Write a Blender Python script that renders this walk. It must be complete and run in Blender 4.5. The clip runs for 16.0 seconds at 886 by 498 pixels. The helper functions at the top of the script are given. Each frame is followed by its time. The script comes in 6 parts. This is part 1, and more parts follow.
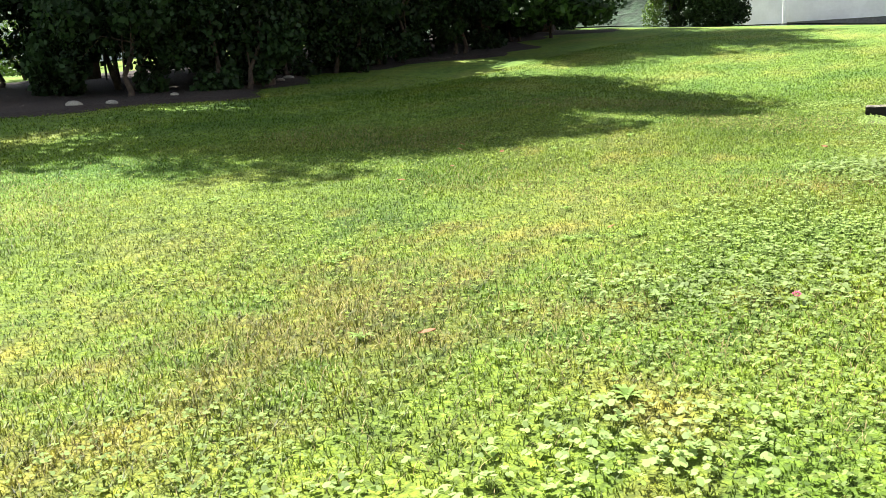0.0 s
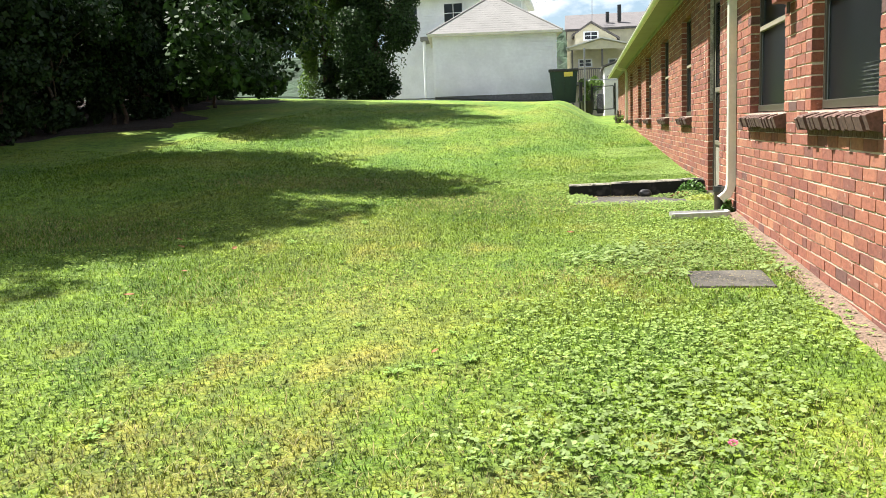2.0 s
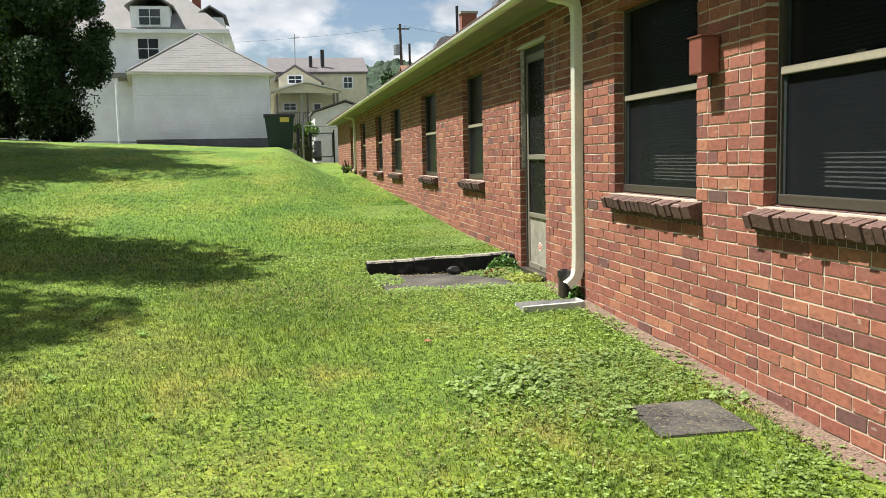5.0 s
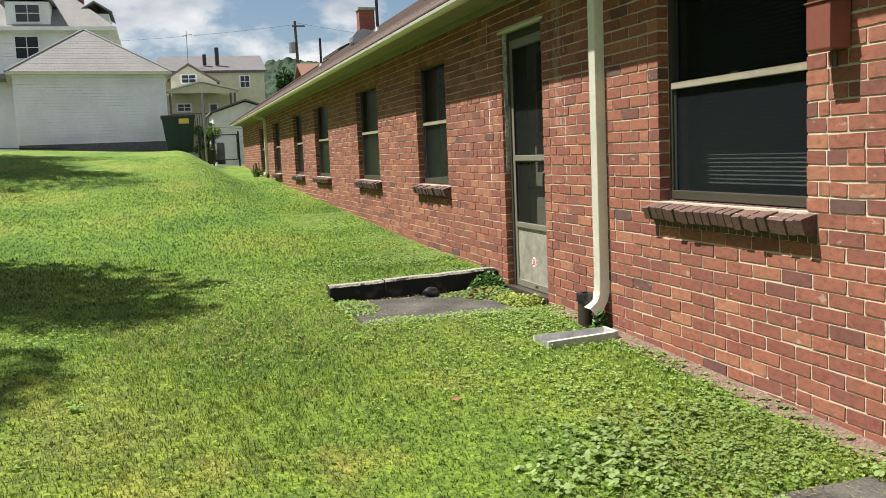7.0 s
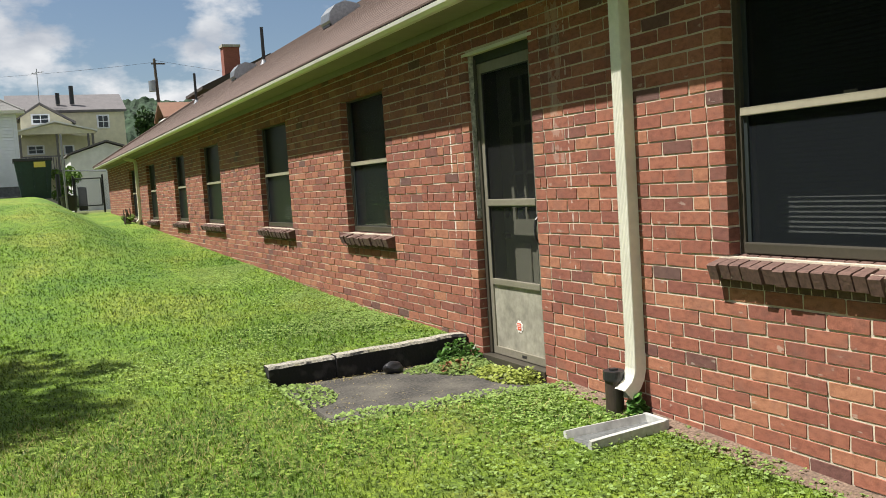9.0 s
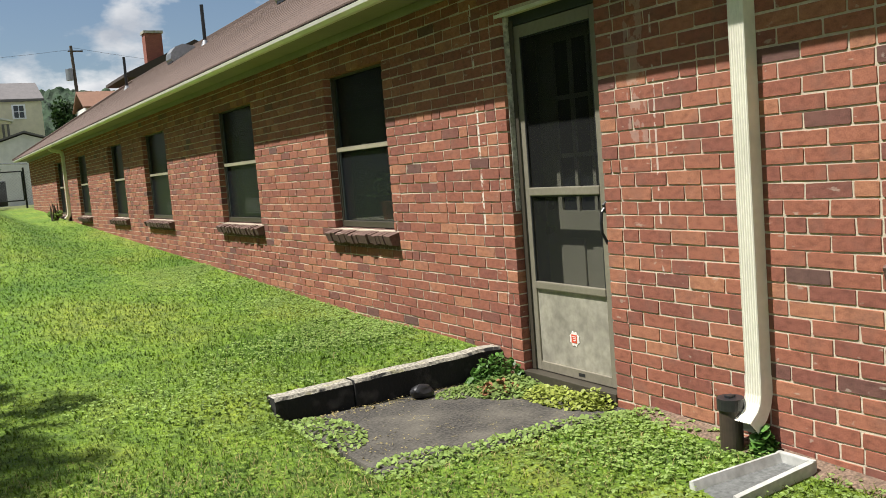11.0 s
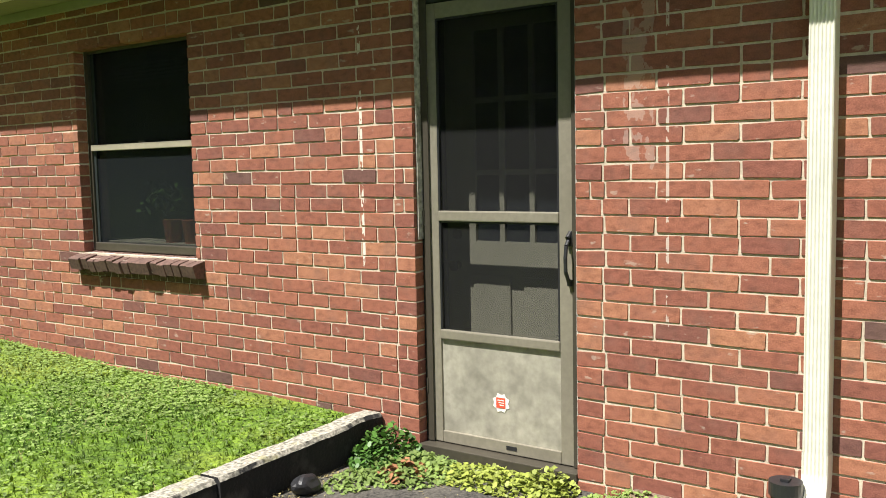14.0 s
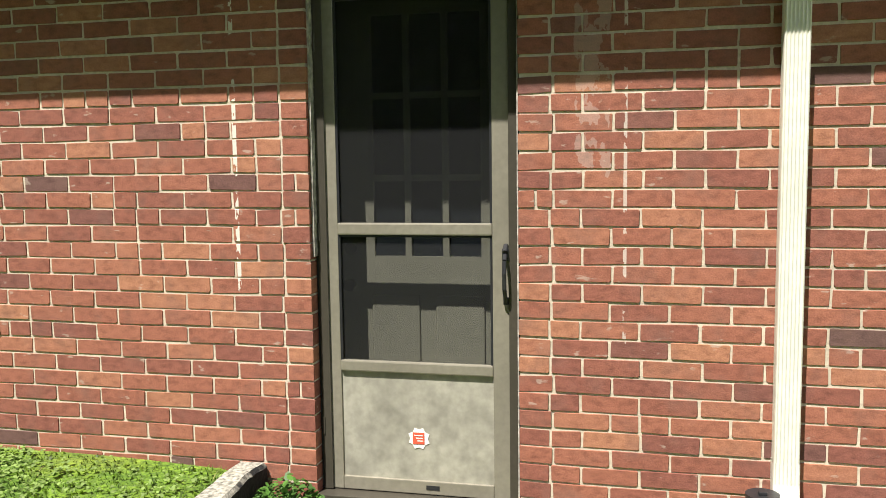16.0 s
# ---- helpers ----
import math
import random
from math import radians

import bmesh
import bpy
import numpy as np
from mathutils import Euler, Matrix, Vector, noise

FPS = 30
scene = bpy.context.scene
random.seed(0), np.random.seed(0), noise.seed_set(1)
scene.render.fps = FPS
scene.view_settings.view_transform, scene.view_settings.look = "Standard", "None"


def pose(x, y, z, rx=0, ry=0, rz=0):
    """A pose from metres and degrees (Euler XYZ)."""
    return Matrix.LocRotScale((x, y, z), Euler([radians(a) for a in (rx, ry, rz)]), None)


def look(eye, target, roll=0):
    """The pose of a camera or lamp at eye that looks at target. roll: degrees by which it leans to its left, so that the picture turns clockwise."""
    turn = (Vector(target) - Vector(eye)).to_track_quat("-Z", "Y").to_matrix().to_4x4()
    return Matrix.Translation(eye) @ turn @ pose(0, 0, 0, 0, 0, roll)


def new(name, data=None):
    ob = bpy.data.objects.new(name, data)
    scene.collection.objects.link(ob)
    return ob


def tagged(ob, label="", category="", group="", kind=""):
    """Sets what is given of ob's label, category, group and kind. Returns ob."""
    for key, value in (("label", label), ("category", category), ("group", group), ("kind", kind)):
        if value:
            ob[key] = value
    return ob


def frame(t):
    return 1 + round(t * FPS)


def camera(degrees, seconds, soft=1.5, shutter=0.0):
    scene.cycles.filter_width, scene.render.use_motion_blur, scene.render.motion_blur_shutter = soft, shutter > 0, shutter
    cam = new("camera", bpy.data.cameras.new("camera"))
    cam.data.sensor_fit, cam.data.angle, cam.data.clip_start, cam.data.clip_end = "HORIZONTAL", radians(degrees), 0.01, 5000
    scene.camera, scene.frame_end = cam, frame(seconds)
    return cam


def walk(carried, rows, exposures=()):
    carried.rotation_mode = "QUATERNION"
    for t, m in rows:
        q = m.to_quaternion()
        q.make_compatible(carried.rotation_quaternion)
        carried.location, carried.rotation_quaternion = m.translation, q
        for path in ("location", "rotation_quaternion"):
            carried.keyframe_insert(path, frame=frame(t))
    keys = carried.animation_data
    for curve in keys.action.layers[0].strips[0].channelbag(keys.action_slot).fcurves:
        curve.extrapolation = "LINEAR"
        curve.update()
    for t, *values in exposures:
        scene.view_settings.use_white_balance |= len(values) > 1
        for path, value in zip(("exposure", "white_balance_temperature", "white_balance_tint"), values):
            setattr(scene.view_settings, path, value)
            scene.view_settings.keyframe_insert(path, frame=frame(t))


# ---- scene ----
cam = camera(52.9, 16.0, soft=0.9)
PATH = [
    (0, (-0.054, 0.46, 1.253), (-1.086, 2.129, 0.867), -2.6),
    (0.5, (-0.321, 0.6, 1.292), (-1.179, 2.376, 0.958), -3.2),
    (1, (-0.631, 0.789, 1.298), (-1.261, 2.652, 0.933), -2.3),
    (1.5, (-0.869, 0.893, 1.343), (-1.312, 2.817, 1.025), -2.2),
    (2, (-1.08, 1.053, 1.419), (-1.394, 3.009, 1.146), -2.1),
    (2.5, (-1.317, 1.219, 1.461), (-1.421, 3.188, 1.124), -2.2),
    (3, (-1.524, 1.503, 1.511), (-1.517, 3.475, 1.176), -2.6),
    (3.5, (-1.708, 1.798, 1.571), (-1.641, 3.773, 1.265), -2.7),
    (4, (-1.891, 2.054, 1.613), (-1.696, 4.027, 1.346), -2.9),
    (4.5, (-1.997, 2.388, 1.668), (-1.722, 4.357, 1.452), -2.2),
    (4.7, (-2.046, 2.502, 1.685), (-1.733, 4.466, 1.476), -1.8),
    (6.8, (-2.478, 3.931, 1.774), (-1.906, 5.837, 1.573), -1.9),
    (7, (-2.512, 4.088, 1.769), (-1.923, 5.988, 1.554), -2.5),
    (7.5, (-2.576, 4.442, 1.795), (-1.923, 6.312, 1.52), -3.7),
    (8, (-2.699, 4.806, 1.83), (-1.991, 6.658, 1.568), -4.4),
    (8.5, (-2.703, 5.205, 1.871), (-1.954, 7.05, 1.69), -3.4),
    (8.7, (-2.711, 5.365, 1.858), (-1.911, 7.192, 1.707), -3.4),
    (10.8, (-2.795, 6.652, 1.891), (-1.793, 8.373, 1.71), -4.5),
    (11, (-2.815, 6.804, 1.895), (-1.808, 8.522, 1.708), -4.6),
    (11.5, (-2.831, 7.178, 1.925), (-1.778, 8.867, 1.727), -4.7),
    (12, (-2.894, 7.545, 1.931), (-1.702, 9.135, 1.706), -4.9),
    (12.5, (-2.906, 7.898, 1.921), (-1.624, 9.413, 1.676), -3.5),
    (13, (-2.95, 8.211, 1.909), (-1.539, 9.605, 1.655), -1.6),
    (13.5, (-3.039, 8.455, 1.931), (-1.511, 9.729, 1.72), -1.4),
    (14, (-3.056, 8.695, 1.912), (-1.428, 9.843, 1.734), -1.2),
    (14.5, (-3.048, 8.968, 1.91), (-1.367, 10.026, 1.676), -1.7),
    (15, (-3.095, 9.273, 1.915), (-1.347, 10.209, 1.65), -2.2),
    (15.5, (-3.04, 9.556, 1.939), (-1.19, 10.281, 1.708), -1.2),
    (16, (-3.047, 9.867, 1.975), (-1.111, 10.328, 1.771), -0.8),
]
EXPOSURES = [(0.0, 1.77), (2.0, 1.62), (3.5, 1.43), (4.5, 1.19), (7.0, 0.93), (11.0, 0.80), (12.0, 0.84), (13.0, 1.08), (14.5, 1.13), (16.0, 1.11)]
walk(cam, [(t, look(eye, target, roll)) for t, eye, target, roll in PATH], EXPOSURES)

# ---- light ----
SUN_DIR = Vector((-0.12, 0.045, 0.242)).normalized()
sun = new("sun", bpy.data.lights.new("sun", "SUN"))
sun.data.energy, sun.data.angle, sun.data.color = 5.0, radians(0.55), (1.0, 0.965, 0.91)
sun.matrix_world = look(SUN_DIR * 60, (0, 0, 0))

world = bpy.data.worlds.new("sky")
scene.world = world
world.use_nodes = True
wn = world.node_tree
wn.nodes.clear()
w_out = wn.nodes.new("ShaderNodeOutputWorld")
w_bg = wn.nodes.new("ShaderNodeBackground")
w_sky = wn.nodes.new("ShaderNodeTexSky")
w_sky.sky_type, w_sky.sun_disc = "NISHITA", False
w_sky.sun_elevation, w_sky.sun_rotation = radians(62.1), radians(291)
w_co = wn.nodes.new("ShaderNodeTexCoord")
w_map = wn.nodes.new("ShaderNodeMapping")
w_map.inputs["Scale"].default_value = (1, 1, 1.9)
w_map.inputs["Location"].default_value = (0.72, 0.2, 0.36)
w_n = wn.nodes.new("ShaderNodeTexNoise")
w_n.inputs["Scale"].default_value, w_n.inputs["Detail"].default_value, w_n.inputs["Roughness"].default_value = 3.4, 10, 0.54
w_r = wn.nodes.new("ShaderNodeValToRGB")
w_r.color_ramp.elements[0].position, w_r.color_ramp.elements[1].position = 0.475, 0.525
w_n2 = wn.nodes.new("ShaderNodeTexNoise")
w_n2.inputs["Scale"].default_value, w_n2.inputs["Detail"].default_value = 11.0, 5
w_r2 = wn.nodes.new("ShaderNodeValToRGB")
w_r2.color_ramp.elements[0].position, w_r2.color_ramp.elements[1].position = 0.35, 0.62
w_r2.color_ramp.elements[0].color, w_r2.color_ramp.elements[1].color = (8.5, 9.2, 10.4, 1), (15.0, 15.2, 15.5, 1)
w_mix = wn.nodes.new("ShaderNodeMix")
w_mix.data_type = "RGBA"
wl = wn.links.new
wl(w_co.outputs["Generated"], w_map.inputs["Vector"])
wl(w_map.outputs["Vector"], w_n.inputs["Vector"])
wl(w_map.outputs["Vector"], w_n2.inputs["Vector"])
wl(w_n.outputs["Fac"], w_r.inputs["Fac"])
wl(w_n2.outputs["Fac"], w_r2.inputs["Fac"])
wl(w_r.outputs["Color"], w_mix.inputs[0])
w_gain = wn.nodes.new("ShaderNodeMix")
w_gain.data_type, w_gain.blend_type = "RGBA", "MULTIPLY"
w_gain.inputs[0].default_value, w_gain.inputs[7].default_value = 1.0, (1.5, 1.55, 1.6, 1)
wl(w_sky.outputs["Color"], w_gain.inputs[6])
wl(w_gain.outputs[2], w_mix.inputs[6])
wl(w_r2.outputs["Color"], w_mix.inputs[7])
wl(w_mix.outputs[2], w_bg.inputs["Color"])
w_bg.inputs["Strength"].default_value = 0.032
wl(w_bg.outputs["Background"], w_out.inputs["Surface"])


# ---- materials ----
def shader(name, rough=0.8, metal=0.0):
    m = bpy.data.materials.new(name)
    m.use_nodes = True
    b = m.node_tree.nodes["Principled BSDF"]
    b.inputs["Roughness"].default_value, b.inputs["Metallic"].default_value = rough, metal
    return m, m.node_tree, b


def noise_node(nt, scale, detail=4.0, vec=None, stretch=(1, 1, 1), shift=(0, 0, 0)):
    geo = nt.nodes.new("ShaderNodeNewGeometry")
    mp = nt.nodes.new("ShaderNodeMapping")
    mp.inputs["Scale"].default_value, mp.inputs["Location"].default_value = stretch, shift
    nt.links.new(vec or geo.outputs["Position"], mp.inputs["Vector"])
    n = nt.nodes.new("ShaderNodeTexNoise")
    n.inputs["Scale"].default_value, n.inputs["Detail"].default_value = scale, detail
    nt.links.new(mp.outputs["Vector"], n.inputs["Vector"])
    return n.outputs["Fac"]


def ramp(nt, fac, stops):
    r = nt.nodes.new("ShaderNodeValToRGB")
    e = r.color_ramp.elements
    while len(e) < len(stops):
        e.new(0.5)
    for el, (p, c) in zip(e, stops):
        el.position, el.color = p, (*c, 1)
    nt.links.new(fac, r.inputs["Fac"])
    return r.outputs["Color"]


def mix(nt, fac, a, b, blend="MIX"):
    n = nt.nodes.new("ShaderNodeMix")
    n.data_type, n.blend_type = "RGBA", blend
    for key, v in (("Factor", fac), ("A", a), ("B", b)):
        sock = next(s for s in n.inputs if s.name == key and s.type == ("VALUE" if key == "Factor" else "RGBA"))
        if isinstance(v, (int, float)):
            sock.default_value = v
        elif isinstance(v, tuple):
            sock.default_value = (*v, 1)
        else:
            nt.links.new(v, sock)
    return next(s for s in n.outputs if s.type == "RGBA")


def math_node(nt, op, a, b=0.0):
    n = nt.nodes.new("ShaderNodeMath")
    n.operation = op
    for i, v in enumerate((a, b)):
        if isinstance(v, (int, float)):
            n.inputs[i].default_value = v
        else:
            nt.links.new(v, n.inputs[i])
    return n.outputs[0]


def bump(nt, b, fac, strength, dist):
    n = nt.nodes.new("ShaderNodeBump")
    n.inputs["Strength"].default_value, n.inputs["Distance"].default_value = strength, dist
    nt.links.new(fac, n.inputs["Height"])
    nt.links.new(n.outputs["Normal"], b.inputs["Normal"])


def plain(name, c, rough=0.7, metal=0.0, grain=40.0, amount=0.18, large=2.5, relief=0.2, dist=0.004, dirt=None):
    """A surface with fine grain, larger blotches and a little relief."""
    m, nt, b = shader(name, rough, metal)
    lo = tuple(v * (1 - amount) for v in c)
    hi = tuple(min(1, v * (1 + amount)) for v in c)
    g = noise_node(nt, grain, 5)
    col = ramp(nt, g, [(0.3, lo), (0.7, hi)])
    big = noise_node(nt, large, 4)
    col = mix(nt, ramp(nt, big, [(0.4, (0, 0, 0)), (0.75, (0.6, 0.6, 0.6))]), col, dirt or tuple(v * 0.72 for v in c))
    nt.links.new(col, b.inputs["Base Color"])
    bump(nt, b, g, relief, dist)
    return m


def lawn_colour(nt):
    """Green with lush, pale and dry patches laid out over the plan."""
    a = noise_node(nt, 0.55, 5, stretch=(1, 0.8, 0))
    col = ramp(nt, a, [(0.30, (0.06, 0.12, 0.018)), (0.45, (0.126, 0.195, 0.025)), (0.58, (0.168, 0.215, 0.036)), (0.70, (0.205, 0.208, 0.075))])
    d = noise_node(nt, 1.5, 4, stretch=(1, 0.7, 0), shift=(7, 3, 0))
    col = mix(nt, ramp(nt, d, [(0.56, (0, 0, 0)), (0.70, (0.85, 0.85, 0.85))]), col, (0.24, 0.21, 0.075))
    geo = nt.nodes.new("ShaderNodeNewGeometry")
    # worn, dry ground near the corner of the building
    mp = nt.nodes.new("ShaderNodeMapping")
    mp.inputs["Location"].default_value, mp.inputs["Scale"].default_value = (2.3 / 1.5, -3.2 / 2.1, 0), (1 / 1.5, 1 / 2.1, 0)
    nt.links.new(geo.outputs["Position"], mp.inputs["Vector"])
    ln = nt.nodes.new("ShaderNodeVectorMath")
    ln.operation = "LENGTH"
    nt.links.new(mp.outputs["Vector"], ln.inputs[0])
    worn = math_node(nt, "ADD", math_node(nt, "SUBTRACT", 1.0, ln.outputs["Value"]), math_node(nt, "MULTIPLY", math_node(nt, "SUBTRACT", noise_node(nt, 2.6, 5), 0.5), 3.0))
    col = mix(nt, ramp(nt, worn, [(0.25, (0, 0, 0)), (0.95, (0.75, 0.75, 0.75))]), col, (0.19, 0.17, 0.06))
    # the upper slope is watered and lush
    # upper slope and tree side are lush, lightened in colour for backlit glow
    sp = nt.nodes.new("ShaderNodeSeparateXYZ")
    nt.links.new(geo.outputs["Position"], sp.inputs[0])
    up = math_node(nt, "DIVIDE", math_node(nt, "SUBTRACT", sp.outputs["Y"], 6.0), 9.0)
    up = math_node(nt, "MAXIMUM", up, math_node(nt, "DIVIDE", math_node(nt, "SUBTRACT", -3.6, sp.outputs["X"]), 2.2))
    lush = ramp(nt, noise_node(nt, 0.7, 4, stretch=(1, 0.5, 0), shift=(3, 9, 0)), [(0.33, (0.085, 0.175, 0.024)), (0.5, (0.145, 0.235, 0.036)), (0.68, (0.225, 0.26, 0.07))])
    col = mix(nt, ramp(nt, up, [(0.0, (0, 0, 0)), (1.0, (0.9, 0.9, 0.9))]), col, lush)
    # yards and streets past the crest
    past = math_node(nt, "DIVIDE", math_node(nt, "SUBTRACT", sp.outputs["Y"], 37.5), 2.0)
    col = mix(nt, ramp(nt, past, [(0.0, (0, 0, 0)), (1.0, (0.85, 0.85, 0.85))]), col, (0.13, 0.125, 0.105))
    mid = noise_node(nt, 6, 5, stretch=(1, 0.6, 0), shift=(1, 5, 0))
    col = mix(nt, 1.0, col, ramp(nt, mid, [(0.3, (0.58, 0.66, 0.5)), (0.7, (1.2, 1.16, 1.0))]), "MULTIPLY")
    f = noise_node(nt, 26, 3)
    col = mix(nt, 1.0, col, ramp(nt, f, [(0.3, (0.5, 0.56, 0.42)), (0.7, (1.2, 1.18, 0.98))]), "MULTIPLY")
    tuft = noise_node(nt, 75, 2, shift=(4, 2, 0))
    return mix(nt, 1.0, col, ramp(nt, tuft, [(0.32, (0.60, 0.66, 0.52)), (0.68, (1.22, 1.20, 1.0))]), "MULTIPLY")


def leafy(name, colour, translucent=0.3, rough=0.6, spread=0.35):
    """Thin leaves: colour varies from leaf to leaf, and some light comes through."""
    m, nt, b = shader(name, rough)
    b.inputs["Specular IOR Level"].default_value = 0.3
    geo = nt.nodes.new("ShaderNodeNewGeometry")
    r = geo.outputs["Random Per Island"]
    col = colour(nt) if callable(colour) else ramp(nt, noise_node(nt, 1.2, 3), [(0.35, tuple(v * 0.8 for v in colour)), (0.65, tuple(v * 1.15 for v in colour))])
    col = mix(nt, 1.0, col, ramp(nt, r, [(0.0, (1 - spread,) * 3), (1.0, (1 + spread, 1 + spread, 1 + spread * 0.6))]), "MULTIPLY")
    nt.links.new(col, b.inputs["Base Color"])
    t = nt.nodes.new("ShaderNodeBsdfTranslucent")
    nt.links.new(col, t.inputs["Color"])
    mx = nt.nodes.new("ShaderNodeMixShader")
    mx.inputs["Fac"].default_value = translucent
    nt.links.new(b.outputs[0], mx.inputs[1])
    nt.links.new(t.outputs[0], mx.inputs[2])
    nt.links.new(mx.outputs[0], nt.nodes["Material Output"].inputs["Surface"])
    return m


def brick_material(name, rnd):
    m, nt, b = shader(name, 0.88)
    src = nt.nodes.new("ShaderNodeObjectInfo" if rnd == "object" else "ShaderNodeNewGeometry")
    r = src.outputs["Random" if rnd == "object" else "Random Per Island"]
    col = ramp(nt, r, [(0.0, (0.10, 0.055, 0.047)), (0.025, (0.155, 0.064, 0.050)), (0.10, (0.205, 0.072, 0.050)), (0.45, (0.253, 0.091, 0.056)), (0.8, (0.293, 0.112, 0.067)), (1.0, (0.35, 0.158, 0.087))])
    g = noise_node(nt, 170, 6)
    col = mix(nt, 1.0, col, ramp(nt, g, [(0.25, (0.80, 0.72, 0.71)), (0.7, (1.14, 1.12, 1.1))]), "MULTIPLY")
    wear = noise_node(nt, 34, 6, stretch=(1, 0.7, 1.3), shift=(2, 1, 4))
    col = mix(nt, 1.0, col, ramp(nt, wear, [(0.28, (0.70, 0.66, 0.65)), (0.5, (1.0, 1.0, 1.0)), (0.74, (1.15, 1.18, 1.2))]), "MULTIPLY")
    smear = noise_node(nt, 21, 7, stretch=(1, 0.6, 1.4), shift=(9, 6, 2))
    col = mix(nt, ramp(nt, smear, [(0.67, (0, 0, 0)), (0.71, (0.42, 0.42, 0.42))]), col, (0.50, 0.42, 0.34))
    big = noise_node(nt, 9, 5)
    col = mix(nt, ramp(nt, big, [(0.5, (0, 0, 0)), (0.78, (0.5, 0.5, 0.5))]), col, (0.16, 0.085, 0.065))
    # lime streaks beside the door
    geo = nt.nodes.new("ShaderNodeNewGeometry")
    sep = nt.nodes.new("ShaderNodeSeparateXYZ")
    nt.links.new(geo.outputs["Position"], sep.inputs[0])
    patch = noise_node(nt, 24, 6, stretch=(1, 1, 0.6))
    for y, wide, z0, amount in ((11.513, 0.012, 1.25, 1.0), (9.971, 0.009, 1.0, 0.6), (10.09, 0.09, 1.75, 0.2)):
        near = math_node(nt, "SUBTRACT", 1.0, math_node(nt, "DIVIDE", math_node(nt, "ABSOLUTE", math_node(nt, "SUBTRACT", sep.outputs["Y"], y)), wide))
        up = math_node(nt, "MULTIPLY", math_node(nt, "SUBTRACT", sep.outputs["Z"], z0), 1.6)
        near = math_node(nt, "MINIMUM", math_node(nt, "MAXIMUM", near, 0.0), math_node(nt, "MAXIMUM", up, 0.0))
        fac = math_node(nt, "MULTIPLY", math_node(nt, "GREATER_THAN", math_node(nt, "MULTIPLY", math_node(nt, "MINIMUM", math_node(nt, "MULTIPLY", near, 3.0), 1.0), patch), 0.50), amount)
        col = mix(nt, fac, col, (0.62, 0.55, 0.48))
    nt.links.new(col, b.inputs["Base Color"])
    bump(nt, b, math_node(nt, "ADD", g, wear), 0.28, 0.004)
    return m


def pane_material(name, clear, tint):
    """Glass behind a dark insect screen: partly see-through, with a sharp gloss."""
    m, nt, b = shader(name, 0.3)
    b.inputs["Base Color"].default_value = (*tint, 1)
    b.inputs["Specular IOR Level"].default_value = 0.2
    t = nt.nodes.new("ShaderNodeBsdfTransparent")
    t.inputs["Color"].default_value = (0.75, 0.78, 0.78, 1)
    mx = nt.nodes.new("ShaderNodeMixShader")
    mx.inputs["Fac"].default_value = clear
    nt.links.new(b.outputs[0], mx.inputs[1])
    nt.links.new(t.outputs[0], mx.inputs[2])
    nt.links.new(mx.outputs[0], nt.nodes["Material Output"].inputs["Surface"])
    return m


M_BRICK = brick_material("brick_single", "object")
M_BRICK_RUN = brick_material("brick_run", "island")
M_MORTAR = plain("mortar", (0.53, 0.45, 0.345), 0.95, grain=60, relief=0.5)
M_SILL = plain("sill_brick", (0.115, 0.064, 0.05), 0.9, grain=50, amount=0.35, relief=0.6)
M_GROUND = None
m, nt, b = shader("lawn_soil", 0.95)
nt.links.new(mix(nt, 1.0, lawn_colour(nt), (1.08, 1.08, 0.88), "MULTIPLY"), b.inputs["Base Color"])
bump(nt, b, noise_node(nt, 30, 6), 0.9, 0.03)
M_GROUND = m
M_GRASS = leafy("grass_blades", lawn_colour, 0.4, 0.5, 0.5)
M_CLOVER = leafy("clover_leaves", (0.25, 0.345, 0.105), 0.42, 0.75, 0.3)
M_LAWN_WEED = leafy("lawn_weeds", (0.225, 0.305, 0.065), 0.42, 0.75, 0.4)
M_PALE_LEAF = leafy("pale_leaves", (0.25, 0.34, 0.115), 0.35, 0.7, 0.25)
M_YELLOW_LEAF = leafy("yellowing_leaves", (0.27, 0.315, 0.065), 0.25, 0.5, 0.3)
# Shaded copy of the tree leaves: gloom under the crowns is in the colour.
M_LEAF_SHADE = leafy("undergrowth_leaves_shaded", (0.018, 0.042, 0.011), 0.1, 0.65, 0.4)
M_LEAF_DARK = leafy("tree_leaves", (0.026, 0.058, 0.014), 0.12, 0.6, 0.5)
M_LEAF_LIGHT = leafy("light_tree_leaves", (0.11, 0.19, 0.035), 0.3, 0.45, 0.4)
M_IVY = leafy("ivy_leaves", (0.08, 0.18, 0.035), 0.2, 0.45, 0.4)
M_DRY = leafy("dry_stalks", (0.31, 0.255, 0.115), 0.1, 0.8, 0.3)
M_RAIL = plain("tan_metal_rail", (0.40, 0.36, 0.27), 0.4, 0.2, grain=30, amount=0.08, relief=0.05)
M_DRY_LEAF = plain("brown_dead_leaf", (0.27, 0.12, 0.05), 0.8, grain=60)
M_BARK = plain("bark", (0.075, 0.055, 0.04), 0.95, grain=18, amount=0.4, relief=0.9, dist=0.02)
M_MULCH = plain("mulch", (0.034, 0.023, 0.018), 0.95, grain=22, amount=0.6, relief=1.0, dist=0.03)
M_CONCRETE = plain("old_concrete", (0.34, 0.32, 0.27), 0.95, grain=70, amount=0.35, large=5, relief=0.8, dist=0.006, dirt=(0.13, 0.125, 0.10))
M_DARK_CONCRETE = plain("blackened_concrete", (0.035, 0.034, 0.032), 0.9, grain=14, amount=0.6, large=4, relief=0.7, dist=0.006, dirt=(0.07, 0.068, 0.06))
